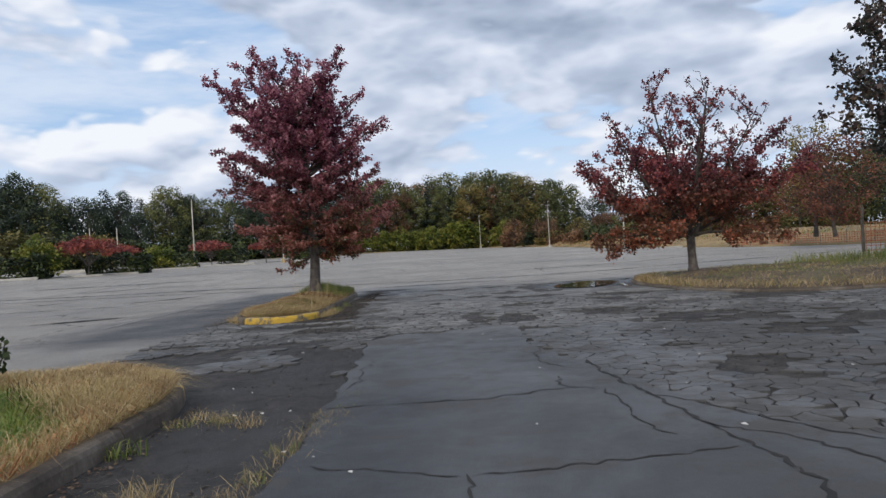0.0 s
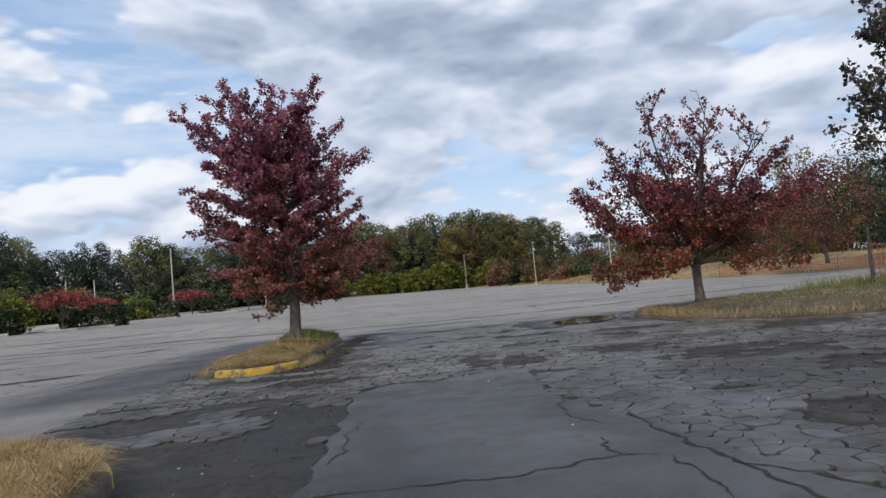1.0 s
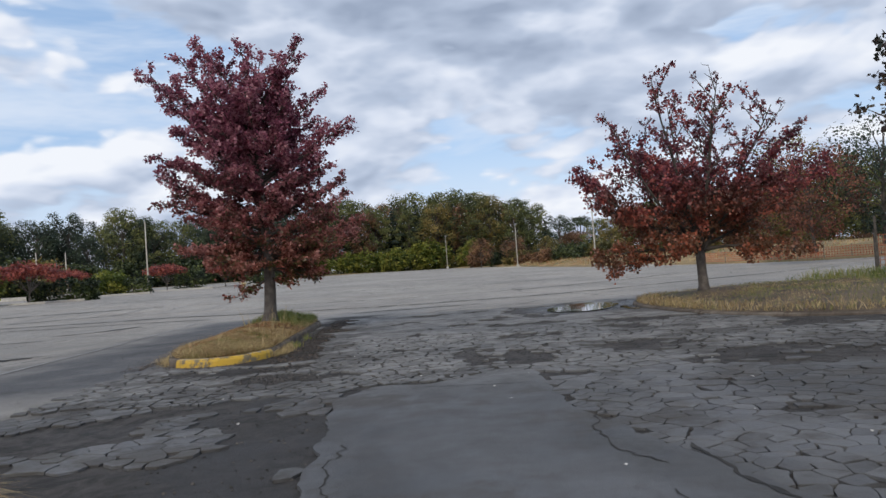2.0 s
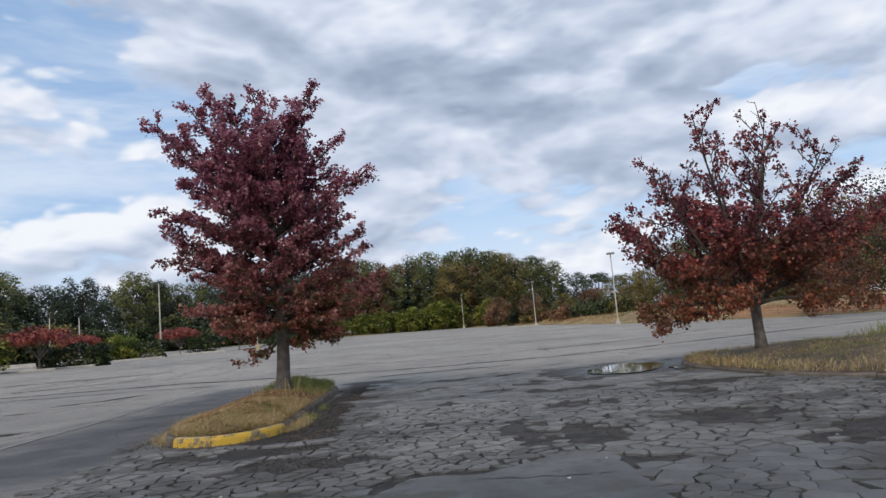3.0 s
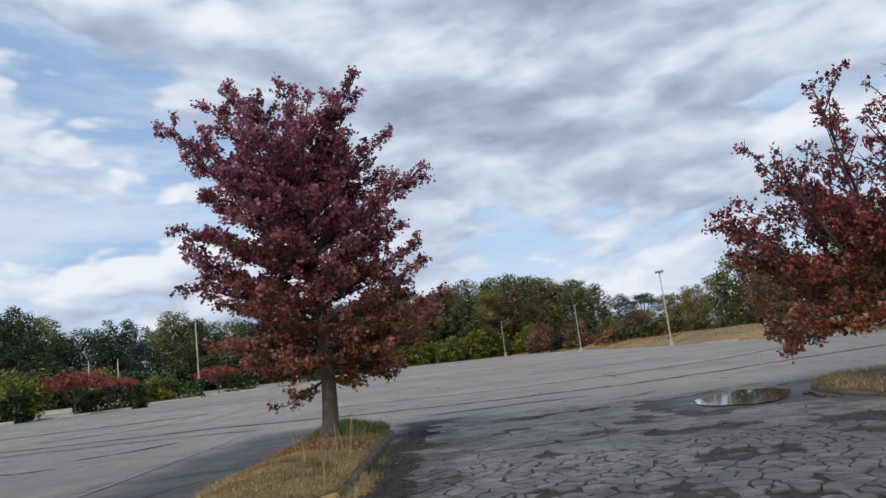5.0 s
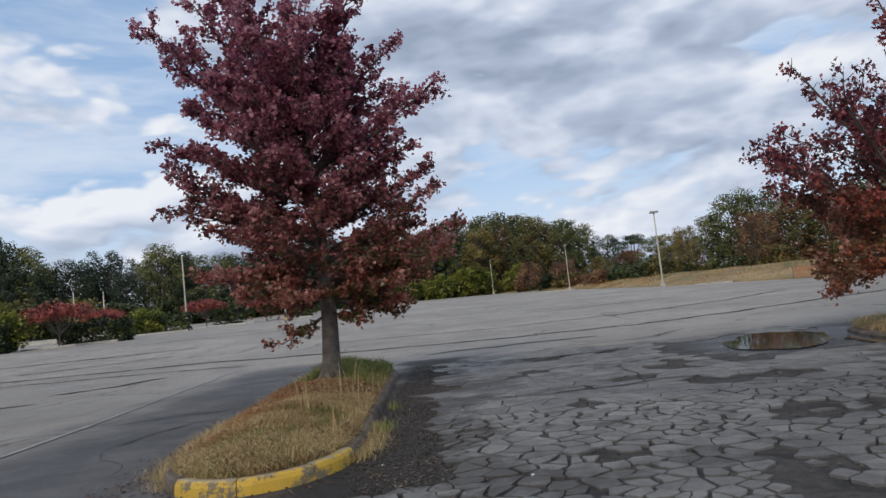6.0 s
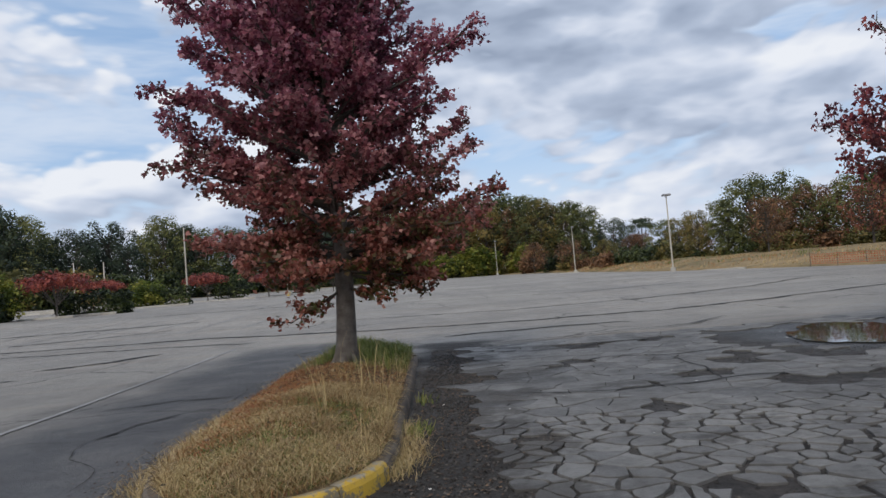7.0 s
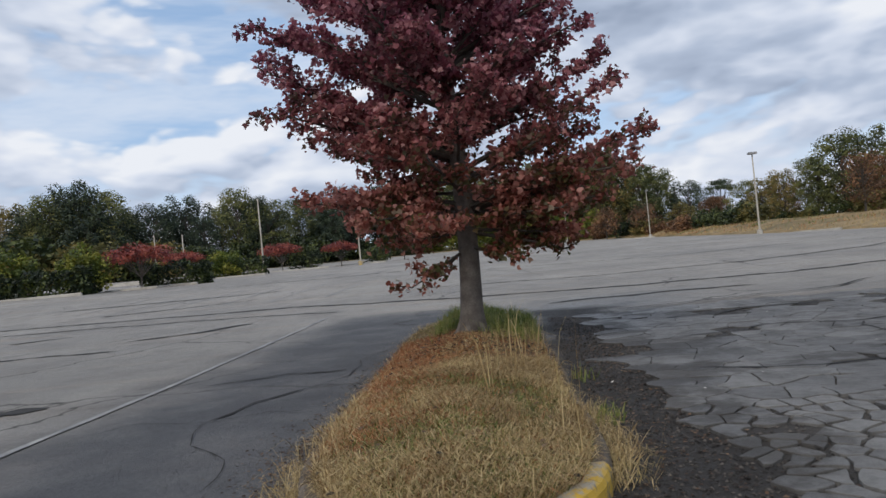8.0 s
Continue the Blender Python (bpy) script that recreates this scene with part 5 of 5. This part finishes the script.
def weed_frond():
    rng = np.random.default_rng(551)
    plant = thing("weed", "dark ferny weed standing in the grass", "weed", (-4.45, 7.5, 0.25))
    stem, spots = Shape(), []
    for k in range(5):
        pts = limb((0, 0, 0), (rng.uniform(-0.3, 0.3), rng.uniform(-0.3, 0.3), 1), 0.55 + 0.1 * k / 4, -0.15, rng, 0.06, 6)
        stem.tube(pts, [0.006] * 7, 4)
        for j in range(26):
            p, _ = along(pts, 0.25 + 0.74 * j / 26)
            spots.append(p + Vector(rng.normal(size=3)) * 0.03)
    part("stem", stem, DARK_BARK, plant)
    part("foliage", leaves_mesh("foliage", spots, rng.uniform(0.05, 0.09, len(spots)), HEDGE, rng, KITE, 0.2), HEDGE, plant)


weed_frond()


# ---- fallen leaves and litter ----
def litter(name, label, mat, pts, sizes, seed):
    rng = np.random.default_rng(seed)
    return tagged(new(name, leaves_mesh(name, pts, sizes, mat, rng, KITE, 0.0, 3.0, 0.3)), label, "litter", kind="stuff")


rng = np.random.default_rng(561)
pts = [(x, y, 0.012) for x, y in zip(rng.normal(-2.75, 0.38, 3600), rng.uniform(16.5, 30, 3600)) if x > -3.2]
round_a = smooth_loop([Vector(c) for c in LOOP_A], 0.16)
for k in rng.integers(0, len(round_a), 3600):
    p = round_a[k]
    if p.y < 20.5 or rng.random() < 0.2:
        q = p + (p - Vector((-4.4, max(19.0, min(p.y, 27))))).normalized() * abs(rng.normal(0.02, 0.2))
        pts.append((q.x, q.y, 0.012))
pts += [(x, y, 0.012) for x, y in zip(-2.58 + np.abs(rng.normal(0, 0.12, 500)), rng.uniform(2, 8, 500))]
pts += [(x, y, 0.012) for x, y in zip(-5.62 - np.abs(rng.normal(0, 0.26, 2200)), rng.uniform(17.8, 28, 2200))]
litter("fallen_leaves", "brown fallen leaves and grit beside the kerbs", LITTER, pts, rng.uniform(0.014, 0.045, len(pts)), 562)
pts = [(x, y, 0.037) for x, y in zip(rng.uniform(-3.1, 7, 60), rng.uniform(4, 28, 60))] + [(-2.2 + 0.25 * k, 7.1 + 0.03 * k, 0.05) for k in range(4)]
litter("paper_scraps", "small pale scraps and pebbles on the asphalt", PALE_LITTER, pts, rng.uniform(0.025, 0.06, len(pts)), 563)
pts = [(x, y, z) for x, y, z in zip(rng.uniform(-5.4, -3.4, 700), np.concatenate([rng.uniform(18, 26, 140), rng.normal(23.5, 0.8, 560)]), np.full(700, 0.40))]
px, py = np.array([p[0] for p in pts]), np.array([p[1] for p in pts])
pts = np.stack([px, py, soil_height(px, py, INNER_A, 0.17, 0.22, 1.0) + 0.05], 1)
litter("island_leaves", "pale fallen leaves lying on the near island", LITTER, pts, rng.uniform(0.03, 0.07, 700), 564)


# ---- fences ----
def post_and_mesh(name, label, pts, height, gap, square, strand, seed, lift=0.0):
    """A mesh fence: single posts, and a net of real strands."""
    rng = np.random.default_rng(seed)
    fence = thing(name, label, "fence")
    row = []
    for i in range(len(pts) - 1):
        a, b = Vector(pts[i]), Vector(pts[i + 1])
        n = max(1, round((b - a).length / gap))
        row += [a.lerp(b, k / n) for k in range(n)]
    row.append(Vector(pts[-1]))
    spots = [Vector((p.x, p.y, float(land(p.x, p.y)) + lift)) for p in row]
    for p in spots:
        shape = Shape()
        lean = Vector((rng.normal() * 0.03, rng.normal() * 0.03, 0))
        shape.tube([p + Vector((0, 0, -0.2)), p + Vector((0, 0, height + rng.uniform(0.0, 0.25))) + lean], [0.035, 0.03], 6)
        part("post", shape, POST_WOOD, fence)
    for a, b in zip(spots[:-1], spots[1:]):
        net = Shape()
        along_n = max(2, round((b - a).length / square))
        up_n = max(2, round((height - 0.15) / square))
        way = (b - a).normalized()
        def at(u, v):
            p = a.lerp(b, u)
            sag = 0.10 * math.sin(u * math.pi) * (v - 0.3)
            return p + Vector((0, 0.03 * math.sin(u * 9 + v * 3), 0.12 + v * (height - 0.15) - sag))
        h = Vector((0, 0, strand / 2))
        w = way * (strand / 2)
        for j in range(up_n + 1):
            for i in range(along_n):
                p, q = at(i / along_n, j / up_n), at((i + 1) / along_n, j / up_n)
                net.add([p - h, q - h, q + h, p + h], [(0, 1, 2, 3)])
        for i in range(along_n + 1):
            p, q = at(i / along_n, 0), at(i / along_n, 1)
            net.add([p - w, p + w, q + w, q - w], [(0, 1, 2, 3)])
        part("net", net, ORANGE, fence, "orange plastic safety net")
    return fence


post_and_mesh("mesh_fence", "orange plastic safety fence on wooden posts", [(17.5, 30.2), (23.5, 29.9), (30, 29.8)], 1.75, 3.2, 0.19, 0.028, 601)
post_and_mesh("mesh_fence", "sagging orange safety fence at the foot of the dry bank", [(33.2, 83), (38.5, 73), (50, 60), (62, 55)], 1.15, 2.6, 0.26, 0.055, 602, 0.15)


def tall_post():
    post = thing("fence_post", "tall dark weathered wooden post at the fence's end", "post", (17.45, 30.0, 0))
    shape = Shape()
    shape.tube([(0, 0, -0.2), (0.01, 0, 1.2), (0.03, 0, 2.42)], [0.055, 0.05, 0.045], 8)
    part("shaft", shape, POST_WOOD, post)


tall_post()


# ---- low kerbs and pale strips of the western rows ----
def row_kerb(x, y, length, turn, seed):
    isle = thing("row_kerb", "pale concrete kerb edging a parking row", "kerb", (x, y, float(land(x, y))), "kerbs of the western rows")
    isle.rotation_euler = (0, 0, radians(turn))
    n = max(2, round(length / 2.4))
    for k in range(n):
        shape = Shape()
        shape.box(-length / 2 + k * length / n + 0.01, -length / 2 + (k + 1) * length / n - 0.01, -0.1, 0.1, -0.1, 0.17, 0.03)
        part("kerb_stone", shape, PALE_CONCRETE, isle)


for i, (x, y, length, turn) in enumerate(((-45.5, 68.5, 11, 8), (-38.2, 73.6, 4.8, 4), (-36.6, 77.2, 6.0, -4), (-38.0, 94.6, 9, 2), (-46, 98.6, 6, 0), (-34, 108.5, 9, 0), (-27.5, 119, 8, 0), (-52, 92, 10, 0), (-58, 104, 14, 4), (20.5, 158, 7, -30), (30, 97, 6, -60))):
    row_kerb(x, y, length, turn, i)


# ---- puddle ----
def puddle(controls, label):
    loop = smooth_loop([Vector(c) for c in controls], 0.12)
    shape = Shape()
    ring = [(p.x + 0.10 * noise.noise((p.x * 2.2, p.y * 2.2, 1)), p.y + 0.22 * noise.noise((p.x * 2.2, p.y * 2.2, 5)), 0.031) for p in loop]
    low = [(x, y, -0.02) for x, y, z in ring]
    if sum(ring[i - 1][0] * ring[i][1] - ring[i][0] * ring[i - 1][1] for i in range(len(ring))) < 0:
        ring, low = ring[::-1], low[::-1]
    n = len(ring)
    shape.add(ring + low, [tuple(range(n))] + [(i, n + i, n + (i + 1) % n, (i + 1) % n) for i in range(n)])
    ob = new("puddle", shape.mesh("puddle", WATER))
    return tagged(ob, label, "puddle")


puddle([(3.85, 26.0), (4.1, 25.1), (4.7, 24.6), (5.5, 25.1), (6.1, 26.2), (6.5, 27.4), (6.0, 28.6), (5.1, 28.5), (4.7, 27.7), (4.2, 27.2)], "shallow rain puddle reflecting the sky beside an island")
puddle([(6.0, 24.35), (6.25, 24.1), (6.2, 25.0), (6.35, 25.8), (6.1, 25.6)], "small rain puddle along the kerb")

# ---- lines and long cracks on the lot ----
rng = np.random.default_rng(701)
for pts, width in (([(-9.1, 19.0), (-9.25, 24), (-9.6, 30), (-9.9, 36)], 0.11),
                   *[([(-13.0 - 2.75 * k, 46.5 + 0.3 * k), (-13.4 - 2.8 * k, 58 + 0.3 * k)], 0.10) for k in range(6)],
                   *[([(-12.2 - 2.75 * k, 66 + 0.3 * k), (-12.6 - 2.8 * k, 78 + 0.3 * k)], 0.12) for k in range(6)]):
    shape = Shape()
    ribbon(shape, pts, width, 0.014, rng, 0.18, 0.4)
    part("painted_line", shape, STRIPE, ground)
LONG_CRACKS = [([(-60, 47), (-34, 43.2), (-25, 42.6), (-13, 42), (-6, 39.6), (-2, 38.6), (5, 38.2), (10, 40.2), (16, 43.5), (30, 50)], 0.30),
               ([(-30, 52), (-22, 53.2), (-17, 55)], 0.28), ([(-15.2, 33.2), (-13.6, 34.4), (-12.3, 36.4)], 0.30), ([(-21, 36), (-19, 37.2)], 0.26),
               ([(-24, 46), (-19.5, 47.5), (-17, 49.8)], 0.22), ([(-3, 34.2), (0.6, 34.6), (3.2, 34.1)], 0.22), ([(-1.6, 30.4), (1.6, 30.9), (3.6, 31.6), (5.6, 33.5)], 0.10),
               ([(-1.2, 27.8), (0.6, 28.3), (2.6, 28.6)], 0.09), ([(6, 47), (14, 52), (22, 60)], 0.22), ([(-6, 62), (6, 60), (18, 66)], 0.20), ([(8, 80), (22, 84)], 0.3),
               ([(-26, 64), (-18, 66), (-12, 70)], 0.25), ([(-8.6, 24.2), (-7.4, 24.8), (-6.3, 24.6)], 0.06), ([(-7.4, 21.6), (-7.2, 22.6), (-6.5, 23.3)], 0.05), ([(-12.5, 22.5), (-11.4, 22.9), (-10.4, 23.4)], 0.5),
               ([(-8.9, 21.0), (-8.2, 21.6), (-7.4, 21.5), (-6.7, 21.9), (-6.1, 21.7)], 0.014), ([(-7.4, 21.5), (-7.1, 20.6), (-6.5, 19.9), (-6.2, 19.0)], 0.013), ([(-6.6, 23.4), (-6.3, 24.6), (-6.5, 25.8), (-6.2, 27.0)], 0.016),
               ([(-8.8, 26.6), (-7.8, 26.2), (-6.9, 26.5), (-6.3, 26.1)], 0.016), ([(-1.8, 22.3), (-0.6, 22.0), (0.9, 22.4), (2.4, 22.2)], 0.045), ([(-1.4, 25.2), (0.2, 25.6), (1.5, 25.3), (3.0, 25.9)], 0.05),
               ([(0.9, 22.4), (1.3, 23.6), (1.0, 24.6), (1.5, 25.3)], 0.035), ([(-20, 30.5), (-16.5, 31.2), (-13.5, 30.8)], 0.16), ([(-28, 39.4), (-20, 39.9), (-14, 39.0), (-9, 37.4)], 0.16), ([(-9, 47.5), (0, 46.2), (9, 48.0)], 0.18)]
for pts, width in LONG_CRACKS:
    shape = Shape()
    wavy = []
    for i in range(len(pts) - 1):
        a, b = Vector(pts[i]), Vector(pts[i + 1])
        for k in range(6):
            q = a.lerp(b, k / 6)
            wavy.append((q.x + 0.25 * noise.noise((q.x, q.y, 4)), q.y + 0.35 * noise.noise((q.x * 0.8, q.y * 0.8, 9))))
    ribbon(shape, wavy, width, 0.033 if pts[0][1] < 31 and pts[0][0] > -3 else 0.014, rng, 0.6, 0.3)
    part("crack", shape, CRACK, ground)


# ---- broken top course of the lane: single plates ----
def plate_size(x, y):
    """How far apart the cracks run."""
    fine = ((x > -2.2) & (x < 1.6) & (y > 13) & (y < 16.6)) | ((x > 1.0) & (x < 4.6) & (y < 12)) | ((x < -1.0) & (y < 13.5))
    return np.where(fine, 0.175, np.where(y > 20.5, 0.56, 0.23))


HOLES = [(0.72, 15.9, 0.36, 1.2), (1.45, 15.3, 0.42, 0.95), (2.1, 18.7, 0.75, 0.5), (-2.4, 14.9, 1.1, 0.55), (-3.4, 16.3, 1.3, 0.5), (3.4, 8.2, 0.5, 0.7), (3.5, 15.6, 0.9, 0.8), (4.7, 13.5, 1.1, 1.0),
         (5.4, 11.0, 0.7, 0.7), (7.2, 12.0, 1.2, 0.7), (6.6, 8.2, 0.9, 0.5), (2.4, 21.6, 1.0, 0.5), (3.2, 24.4, 1.3, 0.9), (7.6, 17.0, 1.2, 0.6), (0.9, 22.9, 0.5, 0.3), (4.9, 26.6, 2.3, 2.5), (5.0, 20.6, 0.9, 0.6)]
SLAB = [(-1.13, 0.4), (-1.12, 6), (-1.18, 10), (-1.3, 12.4), (-0.9, 13.3), (-0.1, 13.1), (0.5, 13.7), (1.0, 14.0), (1.36, 13.4), (1.2, 12.4), (1.25, 11.2), (1.45, 9.8), (1.75, 8.5), (2.05, 7.2), (2.3, 6.2), (3.1, 5.2), (3.6, 3.6), (3.8, 0.4)]
SLAB_CRACKS = [([(-1.14, 7.28), (-0.58, 7.27), (-0.16, 7.28), (0.32, 7.27), (0.77, 7.45), (1.18, 7.61), (1.53, 7.44)], 0.022), ([(1.18, 7.61), (1.16, 7.95), (1.23, 8.3)], 0.016),
               ([(1.53, 7.44), (1.54, 6.84), (1.51, 6.1), (1.57, 5.86), (1.66, 5.6)], 0.022), ([(1.69, 9.23), (1.71, 8.41), (1.78, 7.56), (1.87, 7.12), (1.91, 6.52), (1.95, 5.93), (2.04, 5.37), (2.07, 4.8), (2.06, 4.3), (2.2, 3.4)], 0.034),
               ([(0.14, 5.02), (0.5, 5.04), (0.79, 5.1), (1.27, 5.17), (1.63, 5.26), (2.02, 5.3)], 0.018), ([(0.14, 5.02), (0.16, 4.7), (0.05, 4.3)], 0.02), ([(1.87, 7.1), (2.15, 6.7), (2.5, 5.9), (2.9, 5.2)], 0.02),
               ([(1.95, 5.93), (2.35, 5.5), (2.6, 4.9), (2.75, 4.1)], 0.02), ([(-0.48, 12.87), (-0.21, 12.9), (0.37, 12.72), (0.9, 12.63), (1.26, 12.63)], 0.016), ([(1.44, 10.7), (1.2, 10.1), (1.15, 9.3), (1.4, 8.7)], 0.015),
               ([(-0.9, 5.4), (-0.4, 5.2), (0.14, 5.02)], 0.014), ([(-1.08, 8.2), (-0.98, 8.7), (-1.05, 9.4), (-0.95, 10.2)], 0.018)]


def laid(x, y):
    """Where the top course still lies."""
    if y < 13.5:
        ok = 0.9 < x < 11 or (-5.4 < x < -1.15 and y > 9.4 and noise.noise((x * 0.9, y * 0.9, 21)) > 0.06 * (12.5 - y))
    elif y < 17.2:
        ok = -5.6 < x < 11
    else:
        ok = -2.35 + 0.5 * noise.noise((0, y, 0)) < x < 7.2
    if not ok:
        return False
    for cx, cy, rx, ry in HOLES:
        if ((x - cx) / rx) ** 2 + ((y - cy) / ry) ** 2 < 1 + 0.7 * noise.noise((x * 1.4, y * 1.4, 2)):
            if cy == 26.6:
                return False
            crumb = math.sin(x * 127.1 + y * 311.7) * 43758.5453
            return crumb - math.floor(crumb) < 0.10
    return noise.noise((x * 0.8, y * 0.8, 11)) < (0.42 if y > 13 else 0.6)


def sealed_slab():
    """The one smooth stretch of the lane, with its long cracks."""
    rng = np.random.default_rng(811)
    ring = []
    for k in range(len(SLAB)):
        a, b = Vector(SLAB[k - 1]), Vector(SLAB[k])
        n = max(2, round((b - a).length / 0.10))
        for s in range(n):
            p = a.lerp(b, s / n)
            ring.append(p + 0.10 * Vector((noise.noise((p.x * 2, p.y * 2, 1)), noise.noise((p.x * 2, p.y * 2, 6)))) + 0.05 * Vector((noise.noise((p.x * 8, p.y * 8, 2)), noise.noise((p.x * 8, p.y * 8, 3)))))
    n = len(ring)
    shape = Shape()
    shape.add([(p.x, p.y, 0.034) for p in ring] + [(p.x, p.y, -0.02) for p in ring], [tuple(range(n))] + [(k, n + k, n + (k + 1) % n, (k + 1) % n) for k in range(n)])
    part("asphalt_slab", shape, SEALED, ground, "smooth dark sealed asphalt")
    for pts, width in SLAB_CRACKS:
        shape, wavy = Shape(), []
        for i in range(len(pts) - 1):
            a, b = Vector(pts[i]), Vector(pts[i + 1])
            m = max(2, int((b - a).length / 0.07))
            for k in range(m):
                q = a.lerp(b, k / m)
                wavy.append((q.x + 0.06 * noise.noise((q.x * 6, q.y * 6, 4)) + rng.normal() * 0.014, q.y + 0.06 * noise.noise((q.x * 6, q.y * 6, 9)) + rng.normal() * 0.014))
        ribbon(shape, wavy, width, 0.0385, rng, 0.7, 1.0)
        part("crack", shape, CRACK, ground)


sealed_slab()


def plates():
    rng = np.random.default_rng(801)
    cx, cy = rng.uniform(-6.2, 11.5, 70000), rng.uniform(0.5, 30.5, 70000)
    size = plate_size(cx, cy) * np.clip(np.exp(rng.normal(0.0, 0.55, len(cx))), 0.45, 2.6)
    cells, chosen = {}, []
    for x, y, r in zip(cx.tolist(), cy.tolist(), size.tolist()):
        gx, gy = int(x // 0.6), int(y // 0.6)
        close = [q for a in range(gx - 2, gx + 3) for b in range(gy - 2, gy + 3) for q in cells.get((a, b), ())]
        if any((q[0] - x) ** 2 + (q[1] - y) ** 2 < (0.5 * (q[2] + r)) ** 2 for q in close):
            continue
        chosen.append((x, y, r))
        cells.setdefault((gx, gy), []).append(chosen[-1])
    sx, sy, sr = (np.array(v) for v in zip(*chosen))
    rest, made = Shape(), 0
    covered = inside(sx, sy, SLAB)
    for i in range(len(sx)):
        if covered[i] or not laid(sx[i], sy[i]) or not (-5.9 < sx[i] < 11.2 and 0.9 < sy[i] < 30):
            continue
        c = Vector((sx[i], sy[i]))
        reach = sr[i] * 1.35
        poly = [Vector((c.x + dx * reach, c.y + dy * reach)) for dx, dy in ((-1, -1), (1, -1), (1, 1), (-1, 1))]
        near = np.argsort((sx - c.x) ** 2 + (sy - c.y) ** 2)[1:26]
        for j in near:
            d = Vector((sx[j], sy[j])) - c
            far = d.length
            u = d / far
            seed = math.sin((i + j) * 12.9898 + abs(i - j) * 78.233) * 43758.5453
            share = seed - math.floor(seed)
            gap = 0.008 + 0.022 * share ** 1.3
            if c.y < 13 or c.y > 20.5:
                gap = 0.003 + 0.009 * share ** 1.8
            cut = far * 0.5 - gap
            out = []
            for k in range(len(poly)):
                a, b = poly[k - 1], poly[k]
                fa, fb = (a - c).dot(u) - cut, (b - c).dot(u) - cut
                if fa <= 0:
                    out.append(a)
                if (fa < 0) != (fb < 0):
                    out.append(a.lerp(b, fa / (fa - fb)))
            poly = out
            if len(poly) < 3:
                break
        if len(poly) < 3:
            continue
        soft = []
        for k in range(len(poly)):
            a, b = poly[k - 1], poly[k]
            cut = min(0.2, 0.006 / max((b - a).length, 0.01))
            soft += [a.lerp(b, cut), a.lerp(b, 1 - cut)]
        poly = soft
        ring = []
        for k in range(len(poly)):
            a, b = poly[k - 1], poly[k]
            n = max(1, min(14, round((b - a).length / 0.09)))
            for s in range(n):
                p = a.lerp(b, s / n)
                w = 0.075 * Vector((noise.noise((p.x * 3.1, p.y * 3.1, 1.0)), noise.noise((p.x * 3.1, p.y * 3.1, 6.0))))
                w += 0.03 * Vector((noise.noise((p.x * 9, p.y * 9, 2.0)), noise.noise((p.x * 9, p.y * 9, 8.0))))
                ring.append(p + w)
        top = 0.022 + 0.008 * rng.random()
        n = len(ring)
        mid = sum(ring, Vector((0, 0))) / n
        tilt = Vector((rng.normal(), rng.normal())) * 0.003
        verts = [(*(mid + (p - mid) * (1 - min(0.4, 0.004 / max((p - mid).length, 0.03)))), top + tilt.dot(p - mid)) for p in ring] + [(p.x, p.y, top - 0.004 + tilt.dot(p - mid)) for p in ring] + [(p.x, p.y, -0.02) for p in ring]
        faces = [tuple(range(n))]
        for r in (0, n):
            faces += [(r + k, r + n + k, r + n + (k + 1) % n, r + (k + 1) % n) for k in range(n)]
        if made < 300 and 13.6 < c.y < 22 and -2.2 < c.x < 3.2:
            one = Shape()
            one.add([(x - c.x, y - c.y, z) for x, y, z in verts], faces)
            ob = part("asphalt_plate", one, PLATE, ground)
            ob.location = (c.x, c.y, 0)
            made += 1
        else:
            rest.add(verts, faces)
    tagged(part("asphalt_plates", rest, PLATE, ground), kind="stuff")


plates()
